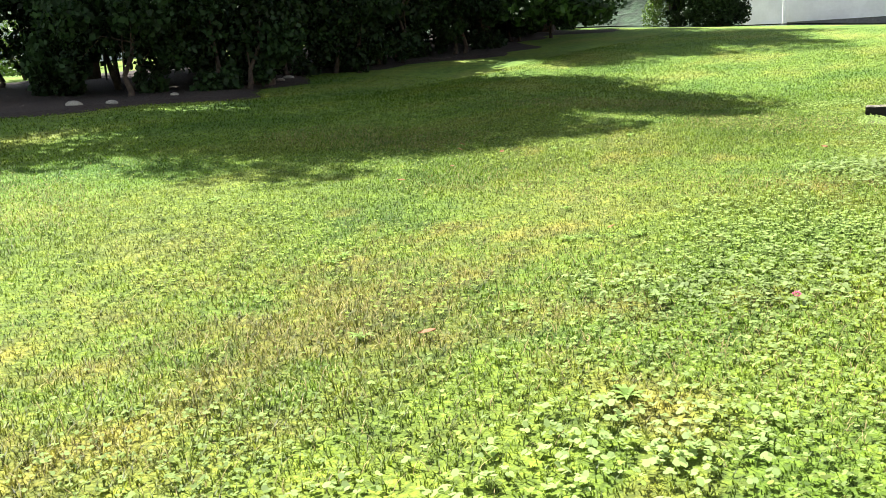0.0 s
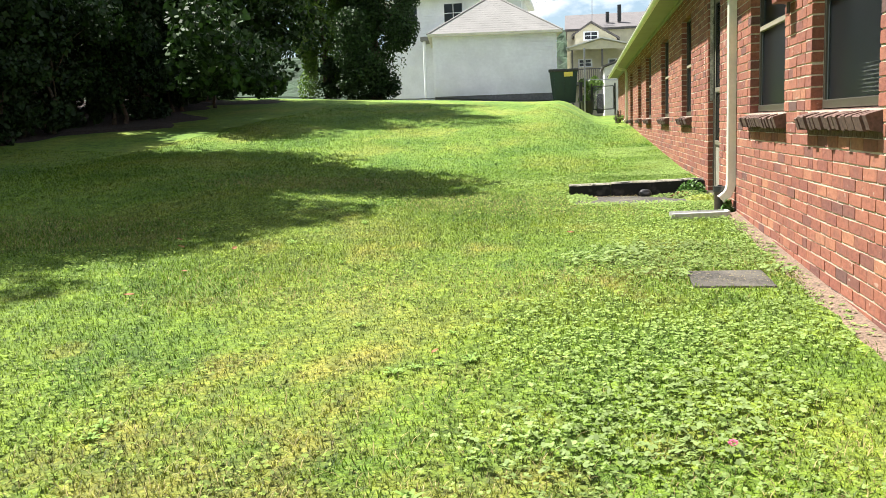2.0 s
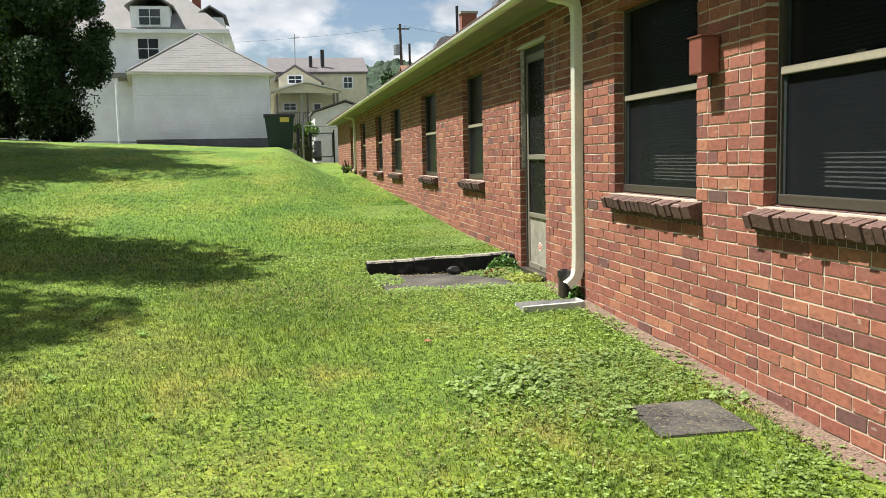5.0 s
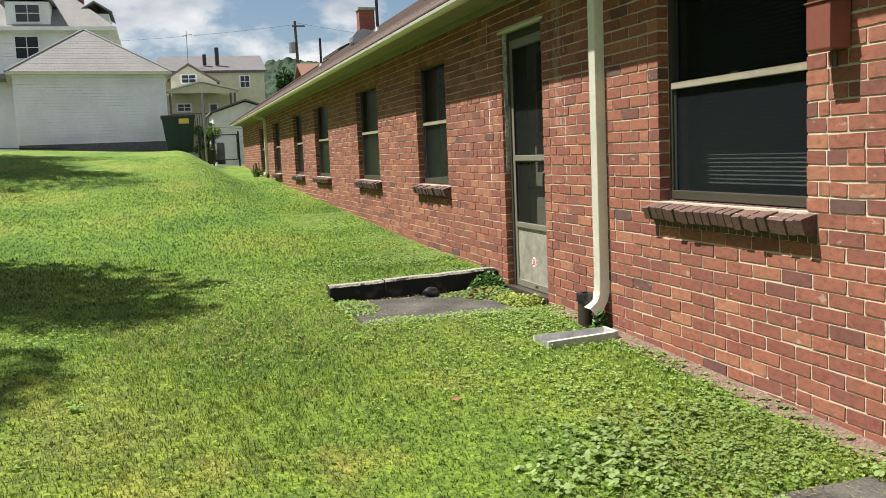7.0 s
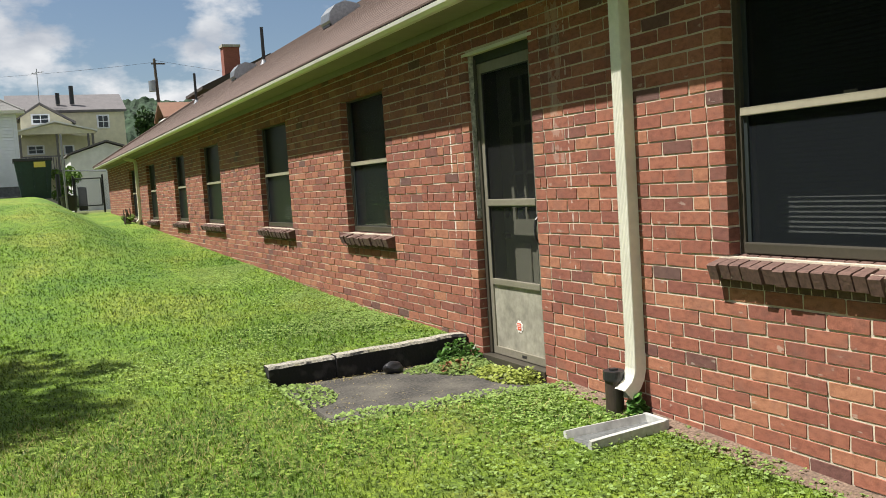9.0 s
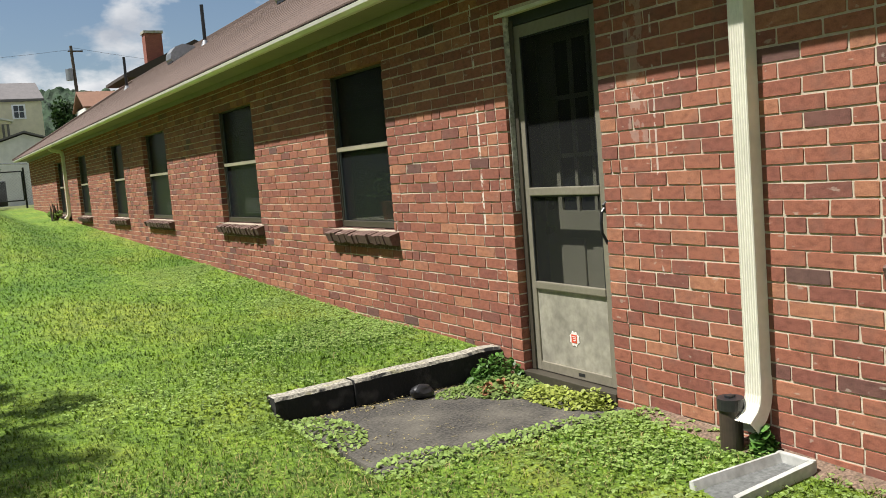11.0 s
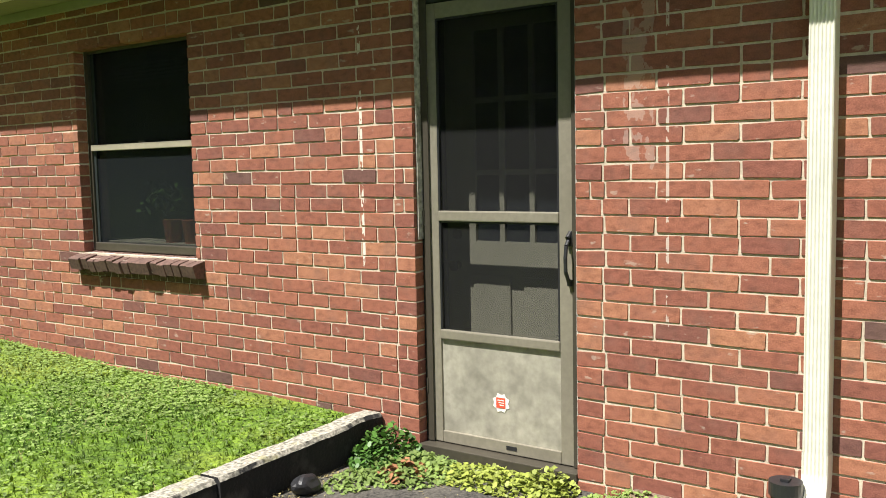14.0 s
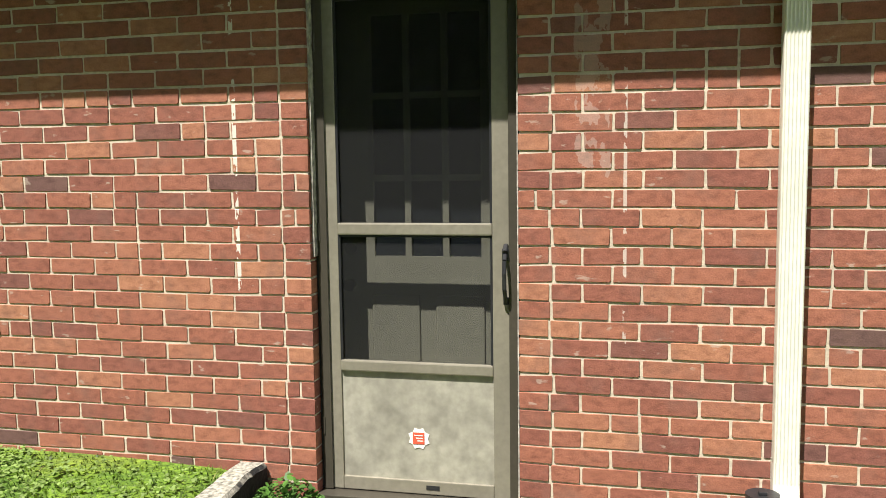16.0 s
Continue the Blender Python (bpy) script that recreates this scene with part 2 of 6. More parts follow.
M_PAD = plain("stained_pad", (0.046, 0.042, 0.036), 0.95, grain=65, amount=0.85, large=3.6, relief=0.9, dist=0.006, dirt=(0.16, 0.145, 0.115))
M_SPLASH = plain("splash_block_plastic", (0.48, 0.48, 0.45), 0.65, grain=30, amount=0.2, large=9, dirt=(0.2, 0.2, 0.17))
M_CREAM = plain("cream_metal", (0.70, 0.675, 0.57), 0.45, grain=30, amount=0.06, large=3, relief=0.05)
# Cream colour lowered so the shade under the eaves comes out darker.
M_SOFFIT = plain("shade_darkened_cream", (0.25, 0.232, 0.175), 0.6, grain=20, amount=0.06, relief=0.05)
M_LIP = plain("pale_metal_edge", (0.78, 0.76, 0.70), 0.4, grain=20, amount=0.06, relief=0.05)
M_BRONZE = plain("bronze_frame", (0.062, 0.054, 0.040), 0.45, 0.2, grain=40, amount=0.12, relief=0.05)
M_DOOR_METAL = plain("bronze_door_metal", (0.27, 0.245, 0.19), 0.4, 0.3, grain=40, amount=0.1, relief=0.05)
M_DOOR_PANEL = plain("weathered_door_panel", (0.40, 0.375, 0.305), 0.5, 0.25, grain=25, amount=0.18, large=6, relief=0.08, dirt=(0.14, 0.13, 0.105))
M_DARK_FRAME = plain("dark_green_frame", (0.02, 0.026, 0.026), 0.5, grain=30)
M_INNER_DOOR = plain("beige_inner_door", (0.55, 0.50, 0.38), 0.55, grain=30, amount=0.06, relief=0.08)
M_BLACK = plain("black_plastic", (0.02, 0.02, 0.022), 0.4, grain=40)
M_CAULK = plain("white_caulk", (0.42, 0.39, 0.34), 0.85, grain=40, amount=0.5, large=9, dirt=(0.10, 0.085, 0.07))
M_BROWN_PIPE = plain("brown_pipe", (0.05, 0.035, 0.027), 0.5, grain=30)
M_RED_BOX = plain("brown_red_metal", (0.20, 0.065, 0.045), 0.5, grain=30, amount=0.08, relief=0.05)
M_BLIND = plain("grey_blind", (0.34, 0.34, 0.31), 0.6, grain=20, amount=0.05)
M_ROOM = plain("dim_room", (0.22, 0.20, 0.17), 0.9, grain=6)
M_ROOF = plain("brown_shingle", (0.10, 0.066, 0.053), 0.95, grain=60, amount=0.35, large=1.5, relief=0.7, dist=0.008)
M_ROOF_EDGE = plain("dark_roof_edge", (0.045, 0.032, 0.026), 0.9, grain=40)
M_GREY_ROOF = plain("grey_shingle", (0.205, 0.20, 0.19), 0.95, grain=20, amount=0.2, large=1.2, relief=0.6, dist=0.01)
M_BROWN_ROOF = plain("brown_grey_roof", (0.135, 0.125, 0.125), 0.95, grain=12, amount=0.15, relief=0.4)
M_ORANGE_ROOF = plain("tan_roof", (0.19, 0.10, 0.065), 0.95, grain=12)
M_WHITE = plain("white_siding", (0.82, 0.84, 0.88), 0.6, grain=8, amount=0.04, large=0.9, relief=0.05)
M_BEIGE = plain("beige_siding", (0.62, 0.58, 0.44), 0.7, grain=6, amount=0.05)
M_GREY_WALL = plain("pale_grey_siding", (0.66, 0.66, 0.63), 0.7, grain=6, amount=0.05)
M_FOUND = plain("grey_foundation", (0.17, 0.175, 0.18), 0.95, grain=14, amount=0.25, relief=0.5)
M_GREEN_BIN = plain("dark_green_metal", (0.008, 0.032, 0.024), 0.5, grain=12, amount=0.2)
M_YELLOW = plain("yellow_label", (0.75, 0.60, 0.12), 0.6, grain=30, amount=0.05)
M_GALV = plain("galvanised_metal", (0.34, 0.35, 0.36), 0.4, 0.8, grain=30)
M_WOOD_POLE = plain("weathered_pole", (0.09, 0.075, 0.062), 0.95, grain=10, amount=0.3)
M_RED_CHIMNEY = plain("chimney_brick", (0.22, 0.075, 0.05), 0.9, grain=14, amount=0.25)
M_ASPHALT = plain("driveway", (0.20, 0.195, 0.185), 0.95, grain=30, amount=0.25, relief=0.5)
M_HILL = plain("wooded_hill", (0.022, 0.046, 0.020), 0.95, grain=0.22, amount=0.6, large=0.05, relief=1.0, dist=2.0)
M_RED = plain("red_paint", (0.70, 0.10, 0.05), 0.5, grain=40, amount=0.05)
M_STICKER = plain("white_sticker", (0.80, 0.76, 0.70), 0.5, grain=40, amount=0.04)
M_FAR_GLASS = plain("far_window_glass", (0.03, 0.035, 0.042), 0.1, grain=3, relief=0.0)
M_PANE = pane_material("screened_pane", 0.36, (0.012, 0.014, 0.016))
M_DOOR_PANE = pane_material("door_pane", 0.55, (0.02, 0.02, 0.02))
M_TERRACOTTA = plain("terracotta", (0.40, 0.13, 0.06), 0.85, grain=30)

# ---- building blocks ----
ORIGIN = {}


def thing(name, label, category, at=(0, 0, 0), group="", kind=""):
    ob = new(name)
    ob.location = at
    ob.empty_display_size = 0.1
    ORIGIN[ob] = Vector(at)
    return tagged(ob, label, category, group, kind)


def to_mesh(name, bm, material):
    me = bpy.data.meshes.new(name)
    bm.normal_update()
    bm.to_mesh(me)
    bm.free()
    me.materials.append(material)
    return me


def part(name, bm, material, parent, label=""):
    """One mesh, given in world places, as a part under its thing."""
    bmesh.ops.translate(bm, vec=-ORIGIN[parent], verts=bm.verts)
    ob = new(name, to_mesh(name, bm, material))
    ob.parent = parent
    ORIGIN[ob] = ORIGIN[parent]
    return tagged(ob, label)


def single(name, bm, material, label, category="", kind="", group=""):
    """A thing or a piece of the setting that is one mesh."""
    ob = new(name, to_mesh(name, bm, material))
    ORIGIN[ob] = Vector((0, 0, 0))
    return tagged(ob, label, category, group, kind)


def bx(bm, x0, x1, y0, y1, z0, z1, bevel=0.0):
    r = bmesh.ops.create_cube(bm, size=1)["verts"]
    for v in r:
        v.co = Vector((x0 + (x1 - x0) * (v.co.x + 0.5), y0 + (y1 - y0) * (v.co.y + 0.5), z0 + (z1 - z0) * (v.co.z + 0.5)))
    if bevel:
        edges = list({e for v in r for e in v.link_edges})
        bmesh.ops.bevel(bm, geom=edges, offset=bevel, segments=2, affect="EDGES", profile=0.6)
    return bm


def box(*a, bevel=0.0):
    return bx(bmesh.new(), *a, bevel=bevel)


def rod(bm, p, q, r0, r1=None, sides=10):
    p, q = Vector(p), Vector(q)
    r1 = r0 if r1 is None else r1
    m = Matrix.Translation((p + q) / 2) @ (q - p).to_track_quat("Z", "Y").to_matrix().to_4x4()
    bmesh.ops.create_cone(bm, cap_ends=True, segments=sides, radius1=r0, radius2=r1, depth=(q - p).length, matrix=m)
    return bm


def poly(bm, pts):
    return bm.faces.new([bm.verts.new(p) for p in pts])


def prism(bm, pts, push):
    """A flat outline pushed along a vector into a solid."""
    push = Vector(push)
    a = [bm.verts.new(p) for p in pts]
    c = [bm.verts.new(Vector(p) + push) for p in pts]
    n = len(pts)
    bm.faces.new(a[::-1])
    bm.faces.new(c)
    for i in range(n):
        bm.faces.new((a[i], a[(i + 1) % n], c[(i + 1) % n], c[i]))
    bmesh.ops.recalc_face_normals(bm, faces=bm.faces)
    return bm


def raw_mesh(name, verts, faces4, faces3, material):
    """A large mesh straight from arrays of corners."""
    me = bpy.data.meshes.new(name)
    n4, n3 = len(faces4), len(faces3)
    me.vertices.add(len(verts))
    me.vertices.foreach_set("co", np.ascontiguousarray(verts, np.float32).ravel())
    loops = np.concatenate([np.asarray(faces4, np.int32).ravel(), np.asarray(faces3, np.int32).ravel()])
    me.loops.add(len(loops))
    me.loops.foreach_set("vertex_index", loops)
    me.polygons.add(n4 + n3)
    starts = np.concatenate([np.arange(n4) * 4, n4 * 4 + np.arange(n3) * 3]).astype(np.int32)
    me.polygons.foreach_set("loop_start", starts)
    me.polygons.foreach_set("use_smooth", np.zeros(n4 + n3, bool))
    me.update(calc_edges=True)
    me.validate()
    me.materials.append(material)
    return me


# ---- ground ----
def smooth(a):
    a = np.clip(a, 0, 1)
    return a * a * (3 - 2 * a)


def ground_z(x, y):
    """The lawn: it climbs away and towards the trees, with a trough along the wall."""
    x, y = np.asarray(x, float), np.asarray(y, float)
    yy = np.clip(y, -20, 37)
    z = 0.19 + 0.0385 * yy
    z = z + 0.68 * smooth((y - 12) / 21) * smooth((-x - 0.4) / 1.6)
    side = np.clip(-x - 2.5, 0, 14)
    z = z + 0.052 * side * side / (side + 0.8)
    z = z + 0.035 * (np.sin(x * 0.9 + 1.0) * np.sin(y * 0.55)) * smooth((-x - 1.0) / 2)
    z = z + 0.05 * smooth((y - 11.42) / 0.2) * smooth((13.5 - y) / 1.5) * smooth((x + 2.2) / 0.8)
    pad = smooth((x + 1.32) / 0.15) * smooth((y - 10.1) / 0.18) * smooth((11.51 - y) / 0.06)
    z = z * (1 - pad) + 0.515 * pad
    inside = smooth((x - 0.42) / 0.08) * smooth((5.9 - x) / 0.3) * smooth((y - 3.2) / 0.2) * smooth((36 - y) / 0.2)
    return z * (1 - inside) + 0.1 * inside


def axis(fine0, fine1, step, far0, far1):
    near = np.arange(fine0, fine1, step)
    grow = np.cumsum(step * 1.22 ** np.arange(1, 60))
    return np.concatenate([(fine0 - grow)[(fine0 - grow) > far0][::-1], near, (fine1 + grow)[(fine1 + grow) < far1]])


gx, gy = axis(-5.0, 0.6, 0.08, -900, 900), axis(1.0, 16.0, 0.08, -900, 900)
GX, GY = np.meshgrid(gx, gy)
gv = np.stack([GX, GY, ground_z(GX, GY)], -1).reshape(-1, 3)
nx, ny = len(gx), len(gy)
idx = np.arange(nx * ny).reshape(ny, nx)
quads = np.stack([idx[:-1, :-1], idx[:-1, 1:], idx[1:, 1:], idx[1:, :-1]], -1).reshape(-1, 4)
ground = new("ground", raw_mesh("ground", gv, quads, np.zeros((0, 3), np.int32), M_GROUND))
ground.data.polygons.foreach_set("use_smooth", np.ones(len(quads), bool))
tagged(ground, "uneven mown lawn sloping up beside a brick building", "lawn", kind="structure")

# ---- the brick building ----
WX, COURSE, MODULE, JOINT = 0.27, 0.0703, 0.2165, 0.0098
Y0, Y1, Z0, Z1 = 3.2, 36.0, 0.0246, 2.977
WIN_Z0, WIN_Z1, RAIL_Z = 1.43, 2.725, 2.092
WINDOWS = [(5.48, 6.735), (7.455, 8.71), (12.765, 13.855), (15.75, 17.07), (19.45, 20.87), (22.42, 23.66), (26.05, 27.35), (29.45, 30.60)]
DOOR = (10.365, 11.20, 0.586, 2.735)
OPENINGS = [(a, c, WIN_Z0, WIN_Z1) for a, c in WINDOWS] + [DOOR]
SILLS = [(a - 0.07, c + 0.07, WIN_Z0 - 2 * COURSE, WIN_Z0) for a, c in WINDOWS]


def cut_wall(bm, x0, x1, ya, yb, za, zb, holes):
    ys = sorted({ya, yb, *(h[0] for h in holes), *(h[1] for h in holes)})
    zs = sorted({za, zb, *(h[2] for h in holes), *(h[3] for h in holes)})
    for a, c in zip(ys, ys[1:]):
        for d, e in zip(zs, zs[1:]):
            if not any(h[0] <= a and c <= h[1] and h[2] <= d and e <= h[3] for h in holes):
                bx(bm, x0, x1, a, c, d, e)
    bmesh.ops.remove_doubles(bm, verts=bm.verts, dist=0.0005)
    return bm


wall_west = single("wall_west", cut_wall(bmesh.new(), WX + 0.0042, 0.47, Y0, Y1, -0.2, Z1, [(a - 0.005, c + 0.005, d, e) for a, c, d, e in OPENINGS]), M_MORTAR, "long red brick wall with pale mortar joints", "wall", "structure")
bm = bmesh.new()
bx(bm, 0.47, 6.0, Y0, Y0 + 0.25, -0.2, Z1)
bx(bm, 0.47, 6.0, Y1 - 0.25, Y1, -0.2, Z1)
bx(bm, 5.75, 6.0, Y0 + 0.25, Y1 - 0.25, -0.2, Z1)
single("wall_rear", bm, M_RED_CHIMNEY, "plain brick end and rear walls", "wall", "structure")
single("floor", box(0.47, 5.75, Y0 + 0.25, Y1 - 0.25, 0.45, 0.62), M_ROOM, "dim floor inside the brick building", "floor", "structure")
single("ceiling", box(0.47, 5.75, Y0 + 0.25, Y1 - 0.25, 2.86, 2.95), M_ROOM, "plain ceiling inside the brick building", "ceiling", "structure")
single("wall_inner", box(3.2, 3.3, Y0 + 0.25, Y1 - 0.25, 0.62, 2.86), M_ROOM, "inner wall of the rooms behind the windows", "wall", "structure")

# eaves and roof
EX = -0.06
single("soffit", box(EX + 0.012, WX + 0.02, Y0 - 0.35, Y1 + 0.35, 3.0, 3.02), M_SOFFIT, "cream soffit under the eaves, colour lowered for shade", "soffit", "structure")
bm = bmesh.new()
prism(bm, [(EX - 0.02, Y0 - 0.35, 2.985), (EX + 0.02, Y0 - 0.35, 2.985), (EX + 0.02, Y0 - 0.35, 2.998), (EX + 0.011, Y0 - 0.35, 3.03), (EX - 0.056, Y0 - 0.35, 3.03), (EX - 0.05, Y0 - 0.35, 3.005)], (0, Y1 - Y0 + 0.7, 0))
single("fascia", bm, M_LIP, "pale metal edge along the eaves", "fascia", "structure")
single("roof_edge", box(EX - 0.012, EX + 0.03, Y0 - 0.36, Y1 + 0.36, 3.031, 3.066), M_ROOF_EDGE, "dark shadow board under the shingles", "trim", "structure")
single("frieze_board", box(WX - 0.035, WX - 0.006, Y0 - 0.02, Y1 + 0.02, 2.945, 2.9995, bevel=0.004), M_SOFFIT, "cream trim board at the head of the wall, colour lowered for shade", "trim", "structure")
SLOPE = 0.62
RIDGE, HIP = 3.0, 3.0
roof = thing("roof", "brown asphalt shingle roof of the brick building", "roof", (EX, Y0, 3.068), kind="structure")


def roof_x(z):
    return EX + (z - 3.07) / SLOPE


bm = bmesh.new()
ya, yb, xa, xb, zr = Y0 - 0.37, Y1 + 0.37, EX - 0.03, 8.85, 3.07 + (RIDGE - EX) * SLOPE
vs = [bm.verts.new(p) for p in ((xa, ya, 3.068), (xb, ya, 3.068), (xb, yb, 3.068), (xa, yb, 3.068), (RIDGE, ya + HIP, zr), (RIDGE, yb - HIP, zr))]
for f in ((0, 4, 5, 3), (1, 2, 5, 4), (0, 1, 4), (2, 3, 5), (0, 3, 2, 1)):
    bm.faces.new([vs[i] for i in f])
bmesh.ops.recalc_face_normals(bm, faces=bm.faces)
part("roof_deck", bm, M_ROOF, roof)
for i in range(36):
    x0 = EX - 0.04 + i * 0.118
    x1 = x0 + 0.126
    if x1 > RIDGE:
        break
    z0, z1 = 3.074 + (x0 - EX) * SLOPE, 3.074 + (x1 - EX) * SLOPE
    a, c = ya + (x0 - xa) - 0.01, yb - (x0 - xa) + 0.01
    bm = bmesh.new()
    prism(bm, [(x0, a, z0), (x0, a, z0 + 0.013), (x1, a, z1 + 0.004), (x1, a, z1)], (0, c - a, 0))
    part("shingle_course", bm, M_ROOF, roof)
part("hip_cap", rod(bmesh.new(), (xa, yb, 3.05), (RIDGE, yb - HIP, zr + 0.02), 0.06, sides=6), M_ROOF, roof)
part("ridge_cap", rod(bmesh.new(), (RIDGE, ya + HIP, zr + 0.01), (RIDGE, yb - HIP, zr + 0.01), 0.06, sides=6), M_ROOF, roof)
# vent pipes and hooded vents on the slope
for x, y, h in ((2.2, 30.6, 0.8), (2.35, 24.0, 0.75)):
    z = 3.068 + (x - EX) * SLOPE
    v = thing("vent_pipe", "thin dark vent pipe rising from the shingles", "vent pipe", (x, y, z), "roof vents")
    part("pipe", rod(bmesh.new(), (x, y, z - 0.05), (x, y, z + h), 0.035, sides=12), M_BLACK, v)
    part("flashing", rod(bmesh.new(), (x, y, z - 0.04), (x, y, z + 0.08), 0.09, 0.04, 12), M_GALV, v)
for x, y in ((2.35, 19.2), (2.5, 26.3)):
    z = 3.068 + (x - EX) * SLOPE
    v = thing("roof_vent", "grey hooded metal roof vent", "roof vent", (x, y, z), "roof vents")
    bm = bmesh.new()
    ang = math.atan(SLOPE)
    prof = [(-0.28, 0.0), (-0.28, 0.10), (-0.2, 0.2), (-0.05, 0.25), (0.12, 0.22), (0.3, 0.06), (0.3, 0.0)]
    prism(bm, [(x + u * math.cos(ang) - w * math.sin(ang), y - 0.22, z + u * math.sin(ang) + w * math.cos(ang)) for u, w in prof], (0, 0.44, 0))
    part("hood", bm, M_GALV, v)
    part("opening", box(x - 0.27, x - 0.2, y - 0.18, y + 0.18, z - 0.14, z - 0.06), M_BLACK, v)


# ---- windows ----
def window(name, y0, y1, blind):
    w = thing(name, "double-hung window with bronze metal storm frame and dark screen", "window", (WX, (y0 + y1) / 2, WIN_Z0), "windows in the brick wall", "structure")
    fx = WX + 0.07
    bm = bmesh.new()
    for a, c in ((y0, y0 + 0.035), (y1 - 0.035, y1)):
        bx(bm, fx, fx + 0.05, a, c, WIN_Z0, WIN_Z1, 0.004)
    bx(bm, fx, fx + 0.05, y0 + 0.035, y1 - 0.035, WIN_Z1 - 0.04, WIN_Z1, 0.004)
    bx(bm, fx - 0.012, fx + 0.05, y0 + 0.035, y1 - 0.035, WIN_Z0 + 0.012, WIN_Z0 + 0.062, 0.006)
    part("window_frame", bm, M_BRONZE, w)
    part("meeting_rail", box(fx - 0.006, fx + 0.035, y0 + 0.035, y1 - 0.035, RAIL_Z - 0.018, RAIL_Z + 0.02, bevel=0.004), M_RAIL, w, "lighter tan meeting rail")
    bm = bmesh.new()
    for a, c in ((y0 + 0.035, y0 + 0.06), (y1 - 0.06, y1 - 0.035)):
        bx(bm, fx + 0.012, fx + 0.04, a, c, WIN_Z0 + 0.062, RAIL_Z - 0.018, 0.003)
        bx(bm, fx + 0.022, fx + 0.05, a, c, RAIL_Z + 0.02, WIN_Z1 - 0.04, 0.003)
    part("sash", bm, M_DARK_FRAME, w, "dark sash edges")
    for nm, za, zb, px in (("pane", WIN_Z0 + 0.062, RAIL_Z - 0.018, fx + 0.02), ("pane", RAIL_Z + 0.02, WIN_Z1 - 0.04, fx + 0.03)):
        p = part(nm, box(px, px + 0.004, y0 + 0.061, y1 - 0.061, za, zb), M_PANE, w)
        p.visible_shadow = False
    part("sash_lock", box(fx - 0.002, fx + 0.008, (y0 + y1) / 2 - 0.03, (y0 + y1) / 2 + 0.03, RAIL_Z + 0.021, RAIL_Z + 0.032, bevel=0.002), M_BRONZE, w)
    bm = bmesh.new()
    for a, c in ((y0 - 0.001, y0 - 0.0005), (y1 + 0.0005, y1 + 0.001)):
        bx(bm, fx - 0.001, fx + 0.01, a - 0.003, c + 0.003, WIN_Z0, WIN_Z1)
    part("caulk", bm, M_CAULK, w)
    # dark room behind, with a blind hung at the window
    bl = thing("window_blind", "grey horizontal slat blind lowered behind the screen", "blind", (fx + 0.190, (y0 + y1) / 2, WIN_Z0 + 0.08), "blinds in the windows")
    part("head_rail", box(fx + 0.175, fx + 0.215, y0 + 0.05, y1 - 0.05, WIN_Z1 - 0.09, WIN_Z1 - 0.05, bevel=0.004), M_BLIND, bl)
    n = int((WIN_Z1 - 0.1 - blind) / 0.023)
    for i in range(n):
        z = WIN_Z1 - 0.11 - i * 0.023
        bm = bmesh.new()
        prism(bm, [(fx + 0.180, y0 + 0.05, z - 0.008), (fx + 0.182, y0 + 0.05, z - 0.008), (fx + 0.198, y0 + 0.05, z + 0.008), (fx + 0.196, y0 + 0.05, z + 0.008)], (0, y1 - y0 - 0.1, 0))
        part("slat", bm, M_BLIND, bl)
    for y in (y0 + 0.25, y1 - 0.25):
        part("cord", rod(bmesh.new(), (fx + 0.190, y, WIN_Z1 - 0.09), (fx + 0.190, y, WIN_Z1 - 0.11 - n * 0.023), 0.0012, sides=5), M_BLIND, bl)
    # rowlock sill of bricks set on edge, sloping outwards
    s = thing("window_sill", "dark weathered brick rowlock sill under a window", "sill", (WX, (y0 + y1) / 2, WIN_Z0), "brick sills under the windows", "structure")
    zb = WIN_Z0 - 2 * COURSE - 0.008
    part("mortar_bed", box(WX - 0.05, WX + 0.06, y0 - 0.065, y1 + 0.065, WIN_Z0 - 0.092, WIN_Z0 - 0.028), M_MORTAR, s)
    k = round((y1 - y0 + 0.14) / 0.0675)
    step = (y1 - y0 + 0.14) / k
    for i in range(k):
        a = y0 - 0.07 + i * step + 0.004
        j = random.uniform(-0.007, 0.007)
        d = random.uniform(-0.01, 0.01)
        bm = bmesh.new()
        prism(bm, [(WX + 0.085, a, WIN_Z0 + 0.012), (WX - 0.072 + d, a, WIN_Z0 - 0.03 + j), (WX - 0.08 + d, a, WIN_Z0 - 0.037 + j), (WX - 0.058 + d, a, WIN_Z0 - 0.104 + j), (WX - 0.001, a, WIN_Z0 - 0.112), (WX + 0.003, a, zb + 0.006), (WX + 0.085, a, zb + 0.006)], (0, step - 0.009, 0))
        part("brick", bm, M_SILL, s)


for i, (a, c) in enumerate(WINDOWS):
    window("window_%d" % (i + 1), a, c, 1.52 if i != 2 else 2.5)

# potted plant standing inside one window
pot = thing("potted_plant", "leafy houseplant in terracotta pots on a window board", "plant", (0.42, 13.2, 1.45))
for y in (13.2, 13.02):
    part("pot", rod(bmesh.new(), (0.46, y, 1.50), (0.46, y, 1.64), 0.045, 0.062, 14), M_TERRACOTTA, pot)
bm = bmesh.new()
for i in range(70):
    a, r = random.uniform(0, 6.28), random.uniform(0.02, 0.16)
    c = Vector((0.45 + 0.3 * r * math.cos(a), 13.28 + 1.7 * r * math.sin(a), 1.68 + random.uniform(0, 0.2)))
    q = Euler((random.uniform(-1, 1), random.uniform(-1, 1), a)).to_matrix()
    poly(bm, [c + q @ Vector(v) for v in ((-0.03, 0, 0), (0, -0.014, 0.004), (0.035, 0, 0), (0, 0.014, 0.004))])
